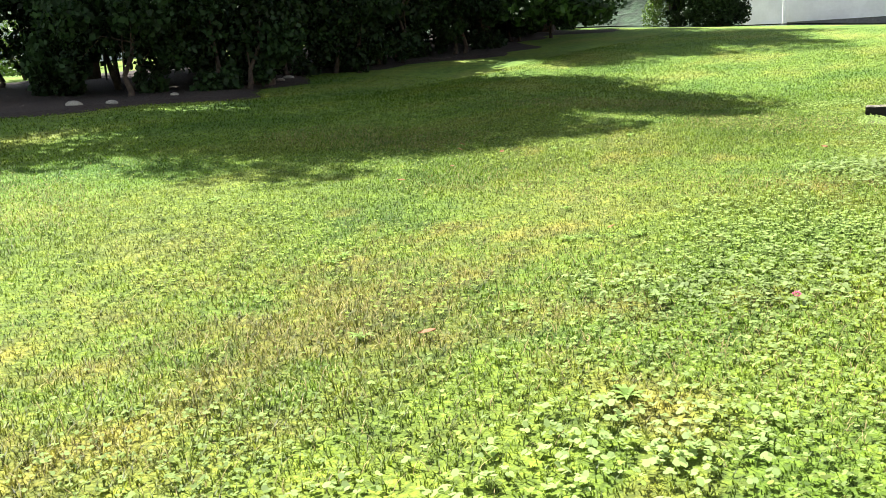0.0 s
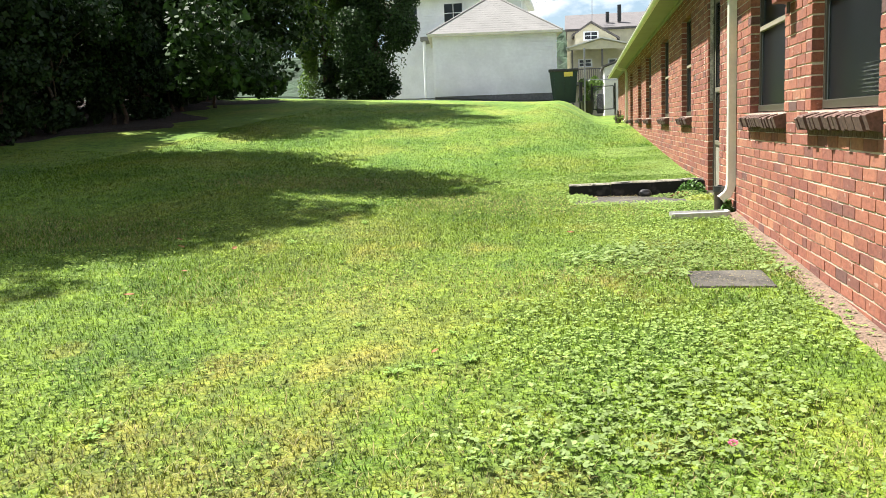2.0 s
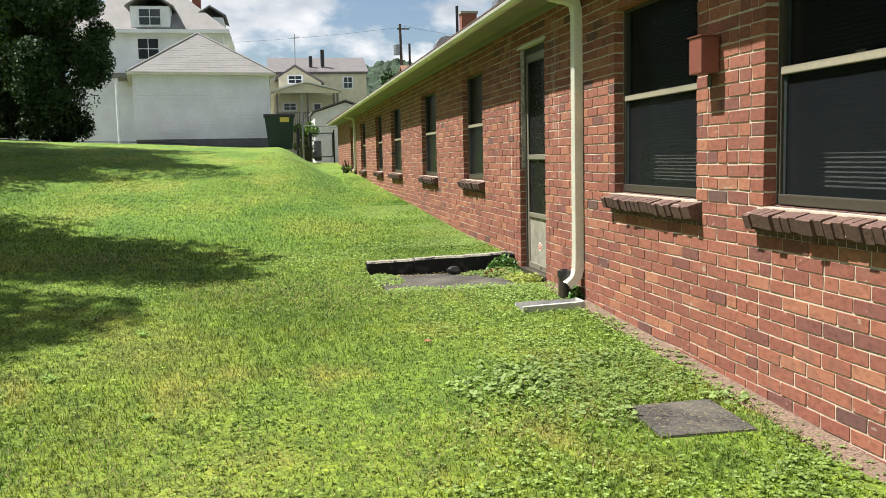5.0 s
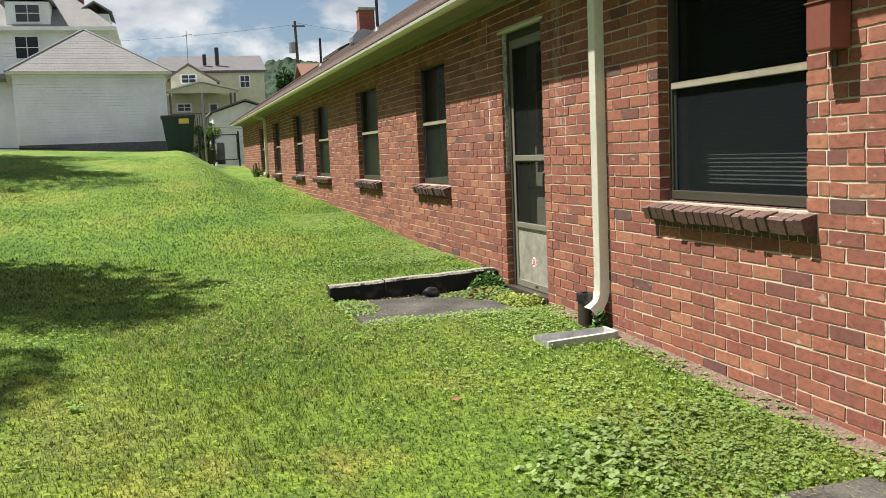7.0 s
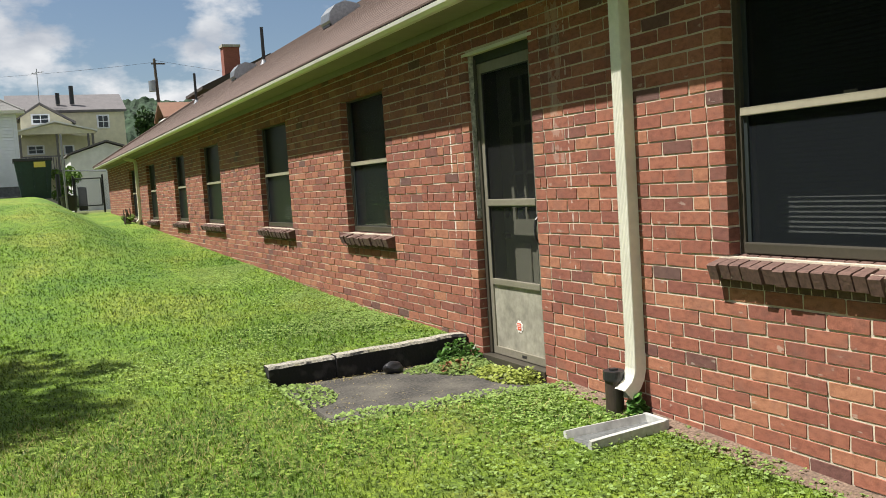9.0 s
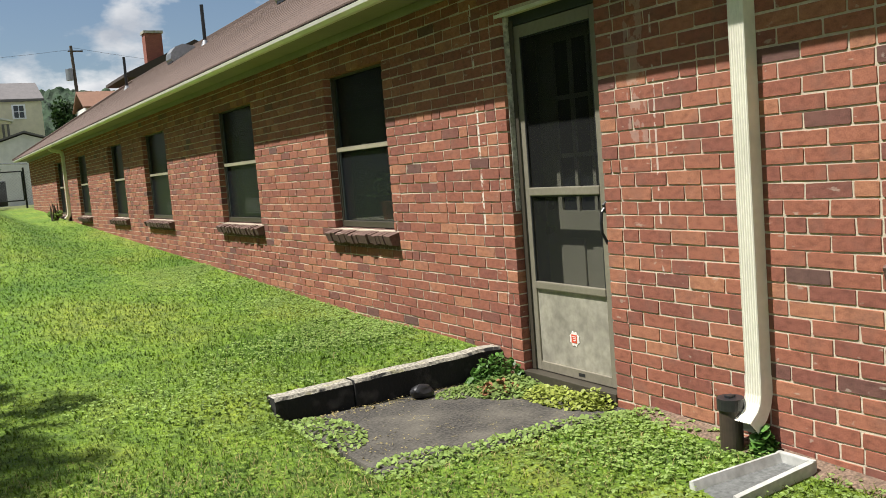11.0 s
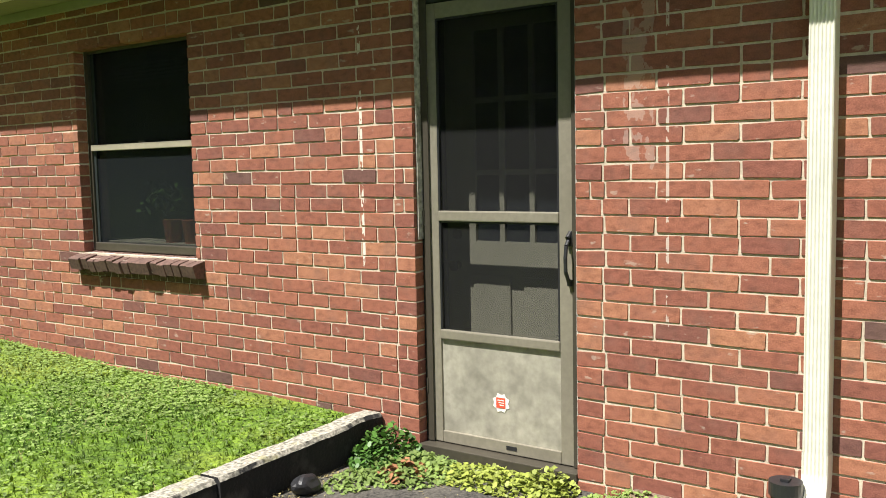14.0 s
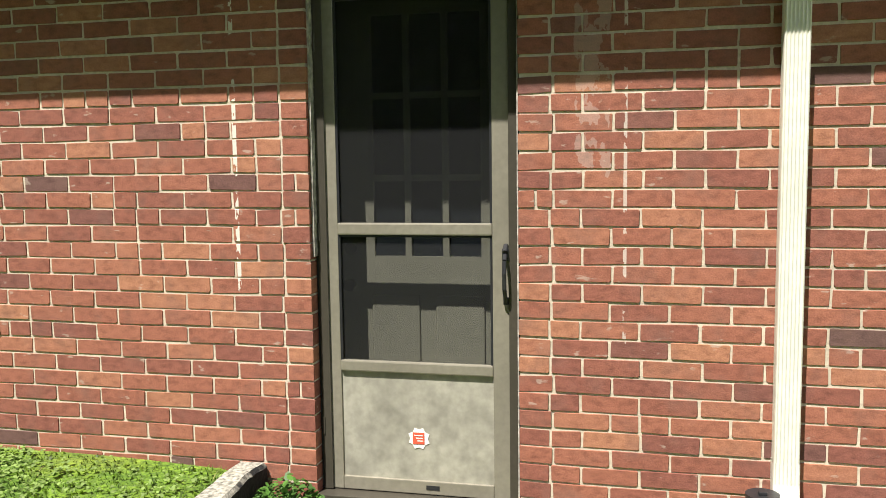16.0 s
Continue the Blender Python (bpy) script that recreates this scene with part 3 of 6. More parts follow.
part("leaves", bm, M_IVY, pot)
single("window_board", box(0.40, 0.62, 12.7, 13.9, 1.47, 1.50, bevel=0.004), M_INNER_DOOR, "inner window board holding plant pots", "shelf")

# ---- the door ----
dy0, dy1, dz0, dz1 = DOOR
dxs = WX + 0.072
frame_ob = thing("door_frame", "bronze metal storm door frame set in the brick opening", "door frame", (dxs, (dy0 + dy1) / 2, dz0), kind="structure")
part("jamb", box(dxs - 0.012, dxs + 0.2, dy0, dy0 + 0.032, dz0, dz1, bevel=0.003), M_DARK_FRAME, frame_ob)
part("jamb", box(dxs - 0.012, dxs + 0.2, dy1 - 0.032, dy1, dz0, dz1, bevel=0.003), M_DARK_FRAME, frame_ob)
part("head", box(dxs - 0.012, dxs + 0.2, dy0 + 0.032, dy1 - 0.032, dz1 - 0.06, dz1, bevel=0.003), M_DARK_FRAME, frame_ob)
part("hinge_rail", box(dxs - 0.02, dxs - 0.012, dy1 - 0.05, dy1 - 0.012, dz0 + 0.03, dz1 - 0.03, bevel=0.002), M_BRONZE, frame_ob)
part("latch_rail", box(dxs - 0.02, dxs - 0.012, dy0 + 0.012, dy0 + 0.045, dz0 + 0.03, dz1 - 0.03, bevel=0.002), M_BRONZE, frame_ob)
part("threshold", box(WX - 0.01, dxs + 0.3, dy0 + 0.001, dy1 - 0.001, dz0 - 0.05, dz0 + 0.026, bevel=0.004), M_BRONZE, frame_ob)
part("caulk", box(WX + 0.012, dxs - 0.012, dy0 + 0.001, dy0 + 0.006, dz0, dz1), M_CAULK, frame_ob, "crumbling white caulk")
part("caulk", box(WX + 0.02, dxs - 0.012, dy1 - 0.009, dy1 - 0.001, dz0 + 1.0, dz1), M_CAULK, frame_ob, "crumbling white caulk")
part("lintel", box(WX - 0.006, WX + 0.012, dy0 - 0.05, dy1 + 0.05, dz1 - 0.004, dz1 + 0.016), M_CREAM, frame_ob, "cream painted lintel angle")

door = thing("storm_door", "bronze aluminium storm door with two panes and a weathered kick panel", "door", (dxs, (dy0 + dy1) / 2, dz0))
la, lb, lz0, lz1 = dy0 + 0.023, dy1 - 0.023, dz0 + 0.03, dz1 - 0.064
sx0, sx1 = dxs - 0.008, dxs + 0.022
part("stile", box(sx0, sx1, la, la + 0.088, lz0, lz1, bevel=0.004), M_DOOR_METAL, door)
part("stile", box(sx0, sx1, lb - 0.070, lb, lz0, lz1, bevel=0.004), M_DOOR_METAL, door)
ga, gb = la + 0.088, lb - 0.070
part("top_rail", box(sx0, sx1, ga, gb, lz1 - 0.07, lz1, bevel=0.004), M_DOOR_METAL, door)
part("middle_rail", box(sx0 - 0.006, sx1, ga, gb, 1.672, 1.720, bevel=0.006), M_DOOR_METAL, door)
part("lower_rail", box(sx0 - 0.006, sx1, ga, gb, 1.115, 1.160, bevel=0.006), M_DOOR_METAL, door)
part("bottom_rail", box(sx0, sx1, ga, gb, lz0, lz0 + 0.055, bevel=0.004), M_DOOR_METAL, door)
part("kick_panel", box(sx0 + 0.010, sx1 - 0.006, ga, gb, lz0 + 0.055, 1.115), M_DOOR_PANEL, door, "weathered bronze kick panel with rain marks")
for za, zb in ((1.160, 1.672), (1.720, lz1 - 0.07)):
    p = part("pane", box(dxs + 0.005, dxs + 0.009, ga, gb, za, zb), M_DOOR_PANE, door)
    p.visible_shadow = False
bm = bmesh.new()
for za, zb in ((1.160, 1.672), (1.720, lz1 - 0.07)):
    for a, c in ((ga, ga + 0.009), (gb - 0.009, gb)):
        bx(bm, sx0 + 0.002, sx0 + 0.012, a, c, za, zb)
    bx(bm, sx0 + 0.002, sx0 + 0.012, ga + 0.009, gb - 0.009, zb - 0.009, zb)
part("gasket", bm, M_BLACK, door)
bm = bmesh.new()
hy = la + 0.034
bx(bm, sx0 - 0.018, sx0 - 0.0005, hy - 0.014, hy + 0.014, 1.575, 1.625, 0.005)
bx(bm, sx0 - 0.018, sx0 - 0.0005, hy - 0.010, hy + 0.010, 1.405, 1.435, 0.004)
pts = [(sx0 - 0.018, 1.605), (sx0 - 0.042, 1.58), (sx0 - 0.05, 1.53), (sx0 - 0.048, 1.47), (sx0 - 0.023, 1.43), (sx0 - 0.016, 1.415)]
for (xa, za), (xb, zb) in zip(pts, pts[1:]):
    rod(bm, (xa, hy, za), (xb, hy, zb), 0.0085, sides=8)
rod(bm, (sx0 - 0.03, hy, 1.612), (sx0 - 0.0, hy, 1.635), 0.010, sides=10)
part("handle", bm, M_BLACK, door, "black pull handle with thumb latch")
bm = bmesh.new()
outer = [(sx0 + 0.0075, 10.785 + (0.047 if i % 2 else 0.037) * math.sin(i * math.pi / 8), 0.845 + (0.047 if i % 2 else 0.037) * math.cos(i * math.pi / 8)) for i in range(16)]
prism(bm, outer, (0.0022, 0, 0))
sticker = part("badge_sticker", bm, M_STICKER, door, "small star-shaped sticker with a red centre")
part("red_field", box(sx0 + 0.0055, sx0 + 0.0072, 10.762, 10.810, 0.822, 0.870, bevel=0.0005), M_RED, sticker)
bm = bmesh.new()
for k, z in enumerate((0.858, 0.847, 0.836)):
    bx(bm, sx0 + 0.0045, sx0 + 0.0054, 10.768, 10.803 - 0.006 * k, z - 0.002, z + 0.002)
part("faint_writing", bm, M_STICKER, sticker)
part("drip_slot", box(sx0 - 0.002, sx0 + 0.0, 10.70, 10.755, lz0 + 0.02, lz0 + 0.038), M_BLACK, door)
for z in (0.85, 1.65, 2.4):
    part("hinge", rod(bmesh.new(), (sx0 - 0.012, lb + 0.006, z), (sx0 - 0.012, lb + 0.006, z + 0.07), 0.006, sides=8), M_BRONZE, door)

ix = dxs + 0.15
inner = thing("inner_door", "beige panelled house door with nine small lights", "door", (ix, (dy0 + dy1) / 2, dz0))
ia, ib = dy0 + 0.034, dy1 - 0.034
l0, l1, lz_a, lz_b = 10.536, 11.016, 1.557, 2.567
bm = bmesh.new()
holes = []
pw, ph = (l1 - l0) / 3, (lz_b - lz_a) / 3
for r in range(3):
    for c in range(3):
        holes.append((l0 + c * pw + 0.013, l0 + (c + 1) * pw - 0.013, lz_a + r * ph + 0.013, lz_a + (r + 1) * ph - 0.013))
cut_wall(bm, ix, ix + 0.04, ia, ib, dz0 + 0.03, dz1 - 0.062, holes)
part("door_leaf", bm, M_INNER_DOOR, inner)
for h in holes:
    p = part("light", box(ix + 0.015, ix + 0.02, h[0], h[1], h[2], h[3]), M_FAR_GLASS, inner, "small dark pane")
mid = (ia + ib) / 2
for a, c in ((10.536, 10.74), (10.81, 11.016)):
    for za, zb in ((0.85, 1.41),):
        bm = box(ix - 0.010, ix - 0.0005, a, c, za, zb, bevel=0.006)
        part("raised_panel", bm, M_INNER_DOOR, inner)
bm = bmesh.new()
rod(bm, (ix - 0.045, ib - 0.06, 1.45), (ix, ib - 0.06, 1.45), 0.026, 0.02, 16)
rod(bm, (ix - 0.012, ib - 0.06, 1.60), (ix, ib - 0.06, 1.60), 0.025, 0.025, 16)
part("knob", bm, M_BRONZE, inner)

# ---- rainwater pipes ----
def ribbed_tube(bm, path, w=0.088, d=0.066):
    """A ribbed rectangular pipe swept along points in the plane of constant y."""
    ring = []
    n = 7
    for i in range(n):
        for k, off in ((0.15, 0.0), (0.5, 0.004), (0.85, 0.0)):
            ring.append((-w / 2 + w * (i + k) / n, -d / 2 - off))
    ring += [(w / 2, -d / 2 + 0.012), (w / 2, d / 2), (-w / 2, d / 2), (-w / 2, -d / 2 + 0.012)]
    rows = []
    for i, (p, y) in enumerate(path):
        a = Vector(path[max(i - 1, 0)][0])
        c = Vector(path[min(i + 1, len(path) - 1)][0])
        t = (c - a).normalized()
        nrm = Vector((t.y, -t.x))
        if nrm.x < 0 or (abs(nrm.x) < 1e-6 and nrm.y < 0):
            nrm = -nrm
        rows.append([bm.verts.new((p[0] + nrm.x * v, y + u, p[1] + nrm.y * v)) for u, v in ring])
    for r, s in zip(rows, rows[1:]):
        for i in range(len(ring)):
            bm.faces.new((r[i], r[(i + 1) % len(ring)], s[(i + 1) % len(ring)], s[i]))
    bmesh.ops.recalc_face_normals(bm, faces=bm.faces)
    return bm


def downspout(y, bottom, ell):
    d = thing("downspout", "cream ribbed metal downspout fixed to the brick wall", "downspout", (0.235, y, bottom), "downspouts")
    part("pipe", ribbed_tube(bmesh.new(), [((0.235, z), y) for z in (2.80, 2.0, 1.3, bottom + 0.18)]), M_CREAM, d)
    part("gooseneck", ribbed_tube(bmesh.new(), [((-0.03, 2.998), y), ((-0.025, 2.96), y), ((0.03, 2.93), y), ((0.17, 2.90), y), ((0.22, 2.87), y), ((0.235, 2.7995), y)], 0.091, 0.069), M_CREAM, d)
    part("elbow", ribbed_tube(bmesh.new(), [((0.235, bottom + 0.181), y), ((0.233, bottom + 0.10), y), ((0.222, bottom + 0.055), y), ((0.198, bottom + 0.015), y), ((0.145, bottom - 0.03), y)], 0.092, 0.07), M_CREAM, d)


downspout(9.402, 0.70, 1)
downspout(28.8, 1.38, 1)
cl = thing("cleanout_pipe", "short dark brown standpipe with a screw cap", "pipe", (0.15, 9.487, 0.45))
part("pipe", rod(bmesh.new(), (0.15, 9.487, 0.42), (0.15, 9.487, 0.755), 0.05, sides=24), M_BROWN_PIPE, cl)
bm = rod(bmesh.new(), (0.15, 9.487, 0.735), (0.15, 9.487, 0.785), 0.058, sides=24)
bx(bm, 0.13, 0.17, 9.472, 9.502, 0.785, 0.797, 0.003)
part("cap", bm, M_BLACK, cl)

sb = thing("splash_block", "pale grey tray-shaped splash block lying in the grass", "splash block", (0.0, 9.17, 0.5))
def tray_row(x, w, z):
    return [(x, 9.17 - w, z + 0.046), (x, 9.17 - w + 0.02, z + 0.05), (x, 9.17 - w + 0.035, z + 0.005), (x, 9.17 + w - 0.035, z + 0.005), (x, 9.17 + w - 0.02, z + 0.05), (x, 9.17 + w, z + 0.046), (x, 9.17 + w, z - 0.03), (x, 9.17 - w, z - 0.03)]
bm = bmesh.new()
rows = [[bm.verts.new(p) for p in tray_row(x, w, z)] for x, w, z in ((0.16, 0.09, 0.545), (0.0, 0.10, 0.541), (-0.22, 0.115, 0.537), (-0.32, 0.12, 0.533))]
for r, s in zip(rows, rows[1:]):
    for i in range(8):
        bm.faces.new((r[i], r[(i + 1) % 8], s[(i + 1) % 8], s[i]))
bm.faces.new(rows[0])
bm.faces.new(rows[-1][::-1])
bmesh.ops.recalc_face_normals(bm, faces=bm.faces)
part("tray", bm, M_SPLASH, sb)
bm = bmesh.new()
rows = [[bm.verts.new(p) for p in ((x, 9.17 - w + 0.036, z + 0.004), (x, 9.17 + w - 0.036, z + 0.004), (x, 9.17 + w - 0.036, z + 0.012), (x, 9.17 - w + 0.036, z + 0.012))] for x, w, z in ((0.15, 0.09, 0.545), (0.0, 0.10, 0.541), (-0.22, 0.115, 0.537), (-0.31, 0.12, 0.533))]
for r, s in zip(rows, rows[1:]):
    for i in range(4):
        bm.faces.new((r[i], r[(i + 1) % 4], s[(i + 1) % 4], s[i]))
bm.faces.new(rows[0])
bm.faces.new(rows[-1][::-1])
bmesh.ops.recalc_face_normals(bm, faces=bm.faces)
part("basin", bm, plain("silt", (0.12, 0.125, 0.12), 0.9, grain=50, amount=0.4), sb, "dark grey silted basin")
part("back_rim", box(0.155, 0.18, 9.08, 9.26, 0.53, 0.597, bevel=0.006), M_SPLASH, sb)

# junction box on the wall
jb = thing("junction_box", "brown-red metal electrical box mounted beside a window", "electrical box", (0.2, 7.25, 2.13))
part("cover", box(0.155, 0.262, 7.175, 7.32, 2.13, 2.325, bevel=0.006), M_RED_BOX, jb)
part("hood", box(0.148, 0.262, 7.168, 7.327, 2.3255, 2.333, bevel=0.002), M_RED_BOX, jb)
part("conduit", rod(bmesh.new(), (0.245, 7.25, 2.06), (0.245, 7.25, 2.1295), 0.012, sides=10), M_BRONZE, jb)

# ---- sunken step in front of the door ----
cb = thing("curb", "low concrete curb retaining the lawn beside the door step, sides coloured for shade and stains", "curb", (-0.5, 11.44, 0.5))
def curb_block(x0, x1, y0, y1, z0, za, zb):
    bm = bmesh.new()
    n = 40
    rows = []
    for i in range(n + 1):
        u = i / n
        x = x0 + (x1 - x0) * u
        zt = za + (zb - za) * u + 0.009 * noise.noise((x * 5, 1, 0)) + 0.003 * noise.noise((x * 23, 4, y0))
        w = 0.012 * noise.noise((x * 5, 5, 0)) + 0.002 * noise.noise((x * 27, 8, 0))
        rows.append([bm.verts.new(p) for p in ((x, y0 + w, z0), (x, y0 + w, zt - 0.018), (x, y0 + 0.014 + w, zt), (x, y1 - 0.012, zt - 0.002), (x, y1, zt - 0.02), (x, y1, z0))])
    for r, s in zip(rows, rows[1:]):
        for i in range(6):
            bm.faces.new((r[i], r[(i + 1) % 6], s[(i + 1) % 6], s[i]))
    bm.faces.new(rows[0])
    bm.faces.new(rows[-1][::-1])
    bmesh.ops.recalc_face_normals(bm, faces=bm.faces)
    return bm
def curb_material():
    m, nt, b = shader("curb_shaded_sides", 0.93)
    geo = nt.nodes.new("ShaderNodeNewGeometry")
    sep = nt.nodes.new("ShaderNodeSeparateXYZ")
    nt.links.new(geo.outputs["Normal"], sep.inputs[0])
    # Black sides, pale top by normal: shade put into colour, plus stains and moss.
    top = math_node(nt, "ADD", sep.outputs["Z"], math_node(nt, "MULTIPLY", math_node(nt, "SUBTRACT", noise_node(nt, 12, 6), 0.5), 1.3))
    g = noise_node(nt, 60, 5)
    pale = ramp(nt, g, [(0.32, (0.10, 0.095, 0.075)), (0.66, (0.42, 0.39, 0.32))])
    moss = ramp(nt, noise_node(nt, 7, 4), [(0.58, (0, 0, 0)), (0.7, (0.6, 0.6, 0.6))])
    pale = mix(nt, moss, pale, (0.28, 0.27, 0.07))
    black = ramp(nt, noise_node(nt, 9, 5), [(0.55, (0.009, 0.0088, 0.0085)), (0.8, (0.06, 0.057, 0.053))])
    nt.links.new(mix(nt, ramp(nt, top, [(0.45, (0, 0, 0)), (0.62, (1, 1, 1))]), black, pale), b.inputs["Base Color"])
    bump(nt, b, g, 0.8, 0.008)
    return m
M_CURB = curb_material()
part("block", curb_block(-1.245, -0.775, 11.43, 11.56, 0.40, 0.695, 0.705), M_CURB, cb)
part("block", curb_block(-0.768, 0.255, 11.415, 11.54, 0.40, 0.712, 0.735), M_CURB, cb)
single("door_pad", box(-1.17, 0.262, 10.28, 11.42, 0.40, 0.552, bevel=0.012), M_PAD, "dark stained concrete pad before the door", "pavement", "structure")
bm = bmesh.new()
bx(bm, -0.455, 0.01, 6.31, 6.77, 0.36, 0.455, 0.012)
for v in bm.verts:
    v.co.x += 0.012 * noise.noise((v.co.y * 9, v.co.x * 3, 0))
    v.co.z += 0.035 * (v.co.y - 6.53) + 0.004 * noise.noise((v.co.x * 8, v.co.y * 8, 0))
single("stone_slab", bm, M_PAD, "flat dark grey stone slab sunk in the grass", "slab")
bm = bmesh.new()
bmesh.ops.create_icosphere(bm, subdivisions=3, radius=0.055, matrix=pose(-0.39, 11.31, 0.588))
for v in bm.verts:
    d = v.co - Vector((-0.39, 11.31, 0.588))
    d = Vector((d.x * 1.35, d.y * 0.9, max(d.z, -0.035) * 0.85)) * (1 + 0.28 * noise.noise(d * 22))
    v.co = Vector((-0.39, 11.31, 0.588)) + d
single("black_lump", bm, M_BLACK, "crumpled black lump of rubber on the pad", "debris")


# ---- trees and shrubs ----
def leaf_cloud(name, clumps, per, size, material, seed, droop=0.3):
    """Many small leaves gathered in clumps. clumps: rows of centre and radii."""
    rng = np.random.default_rng(seed)
    cs, rs = np.array([c for c, r in clumps], float), np.array([r for c, r in clumps], float)
    k = len(clumps) * per
    which = np.repeat(np.arange(len(clumps)), per)
    d = rng.normal(size=(k, 3))
    d /= np.linalg.norm(d, axis=1)[:, None]
    rad = rng.random(k) ** 0.45
    c = cs[which] + d * rad[:, None] * rs[which]
    u = rng.normal(size=(k, 3)) + np.array([0, 0, -droop])
    u /= np.linalg.norm(u, axis=1)[:, None]
    w = np.cross(u, rng.normal(size=(k, 3)))
    w /= np.linalg.norm(w, axis=1)[:, None]
    s = size * rng.uniform(0.6, 1.3, k)[:, None]
    v = np.stack([c - u * s * 0.5, c + w * s * 0.36, c + u * s * 0.55, c - w * s * 0.36], 1).reshape(-1, 3)
    return raw_mesh(name, v, np.arange(k * 4).reshape(-1, 4), np.zeros((0, 3), np.int32), material)


def tree(at, trunk_r, crowns, label, seed, per=260, size=0.2, material=None, clumps_per=26, name="tree", skirt=()):
    """A tapered trunk with limbs and a ragged crown. crowns: rows of centre and radii of the crown's masses."""
    rng = random.Random(seed)
    x, y = at
    z = float(ground_z(x, y)) - 0.15
    t = thing(name, label, "tree" if name == "tree" else "shrub", (x, y, z), "trees along the lawn")
    clumps = []
    for (cx, cy, cz), (rx, ry, rz) in crowns:
        for _ in range(clumps_per):
            d = Vector((rng.gauss(0, 1), rng.gauss(0, 1), rng.gauss(0, 1))).normalized() * rng.uniform(0.55, 0.98)
            k = rng.uniform(0.24, 0.42)
            clumps.append(((cx + d.x * rx, cy + d.y * ry, cz + d.z * rz), (k * rx, k * ry, k * rz * 0.8)))
        clumps.append(((cx, cy, cz), (rx * 0.6, ry * 0.6, rz * 0.6)))
    clumps += list(skirt)
    bm = bmesh.new()
    top = max(c[0][2] for c in crowns)
    pts, p = [], Vector((x, y, z))
    for i in range(6):
        pts.append((p.copy(), trunk_r * (1.25 - 0.2 * i if i else 1.45)))
        p += Vector((rng.uniform(-0.12, 0.12), rng.uniform(-0.12, 0.12), (top - z) / 5))
    for (a, ra), (c, rc) in zip(pts, pts[1:]):
        rod(bm, a, c, ra, rc, 10)
    part("trunk", bm, M_BARK, t)
    for c, r in clumps[:: max(1, len(clumps) // (14 if name == "tree" else 4))]:
        a = pts[rng.randint(2, 4)][0]
        m = (a + Vector(c)) / 2 + Vector((0, 0, 0.3))
        bm = rod(bmesh.new(), a, m, trunk_r * 0.36, trunk_r * 0.22, 6)
        part("limb", rod(bm, m, c, trunk_r * 0.22, trunk_r * 0.06, 6), M_BARK, t)
    ob = new("crown", leaf_cloud("crown", [((c[0] - x, c[1] - y, c[2] - z), r) for c, r in clumps], per, size, material or M_LEAF_DARK, seed))
    ob.parent = t
    ORIGIN[ob] = ORIGIN[t]
    return t


def shrub(at, r, h, label, seed, material, per=220, size=0.12, clumps_per=14):
    x, y = at
    z = float(ground_z(x, y))
    return tree(at, 0.05, [((x, y, z + h * 0.52), (r, r, h * 0.52))], label, seed, per, size, material, clumps_per, "shrub")


DARK = "tall broadleaf tree with a dense dark crown"
tree((-11.9, 13.4), 0.17, [((-10.4, 14.1, 7.2), (4.6, 3.0, 2.8)), ((-11.5, 13.6, 10.0), (3.8, 3.3, 3.0))], DARK, 11, 640, 0.19)
tree((-14.6, 8.8), 0.17, [((-12.4, 10.2, 6.8), (3.8, 3.0, 2.7)), ((-12.6, 9.2, 9.4), (3.6, 3.0, 2.8)), ((-11.0, 11.3, 9.0), (2.6, 2.5, 2.2))], DARK, 12, 600, 0.19)
tree((-12.6, 23.4), 0.18, [((-11.2, 23.4, 5.6), (3.5, 2.8, 2.8)), ((-11.2, 26.0, 9.0), (4.0, 3.2, 3.2))], "broadleaf tree with dark drooping lower branches", 13, 700, 0.16,
     skirt=[((-8.2, 20.6, 2.55), (0.55, 0.8, 0.35)), ((-8.7, 20.3, 2.9), (0.7, 0.9, 0.5)), ((-8.9, 21.2, 3.2), (0.9, 0.9, 0.6)), ((-9.5, 20.2, 3.0), (0.9, 0.9, 0.8)), ((-9.0, 19.6, 3.9), (0.9, 0.9, 0.7))])
tree((-15.8, 17.5), 0.2, [((-15.6, 17.2, 6.4), (2.8, 2.8, 3.4)), ((-16.0, 17.5, 9.6), (2.6, 2.8, 2.8))], DARK, 14, 360, 0.24)
tree((-13.5, 29.5), 0.28, [((-11.8, 29.0, 7.4), (4.0, 4.4, 3.6)), ((-12.5, 29.5, 11.0), (3.6, 4.0, 3.4))], DARK, 15, 560, 0.2)
tree((-19.0, 8.0), 0.25, [((-18.6, 8.0, 7.6), (4.2, 4.2, 3.8))], DARK, 16, 420, 0.26)
tree((-18.5, 14.5), 0.25, [((-18.2, 14.5, 7.0), (4.0, 4.2, 4.2))], DARK, 17, 420, 0.26)
tree((-18.0, 23.0), 0.25, [((-18.0, 23.0, 7.2), (4.2, 4.6, 4.4))], DARK, 18, 420, 0.26)
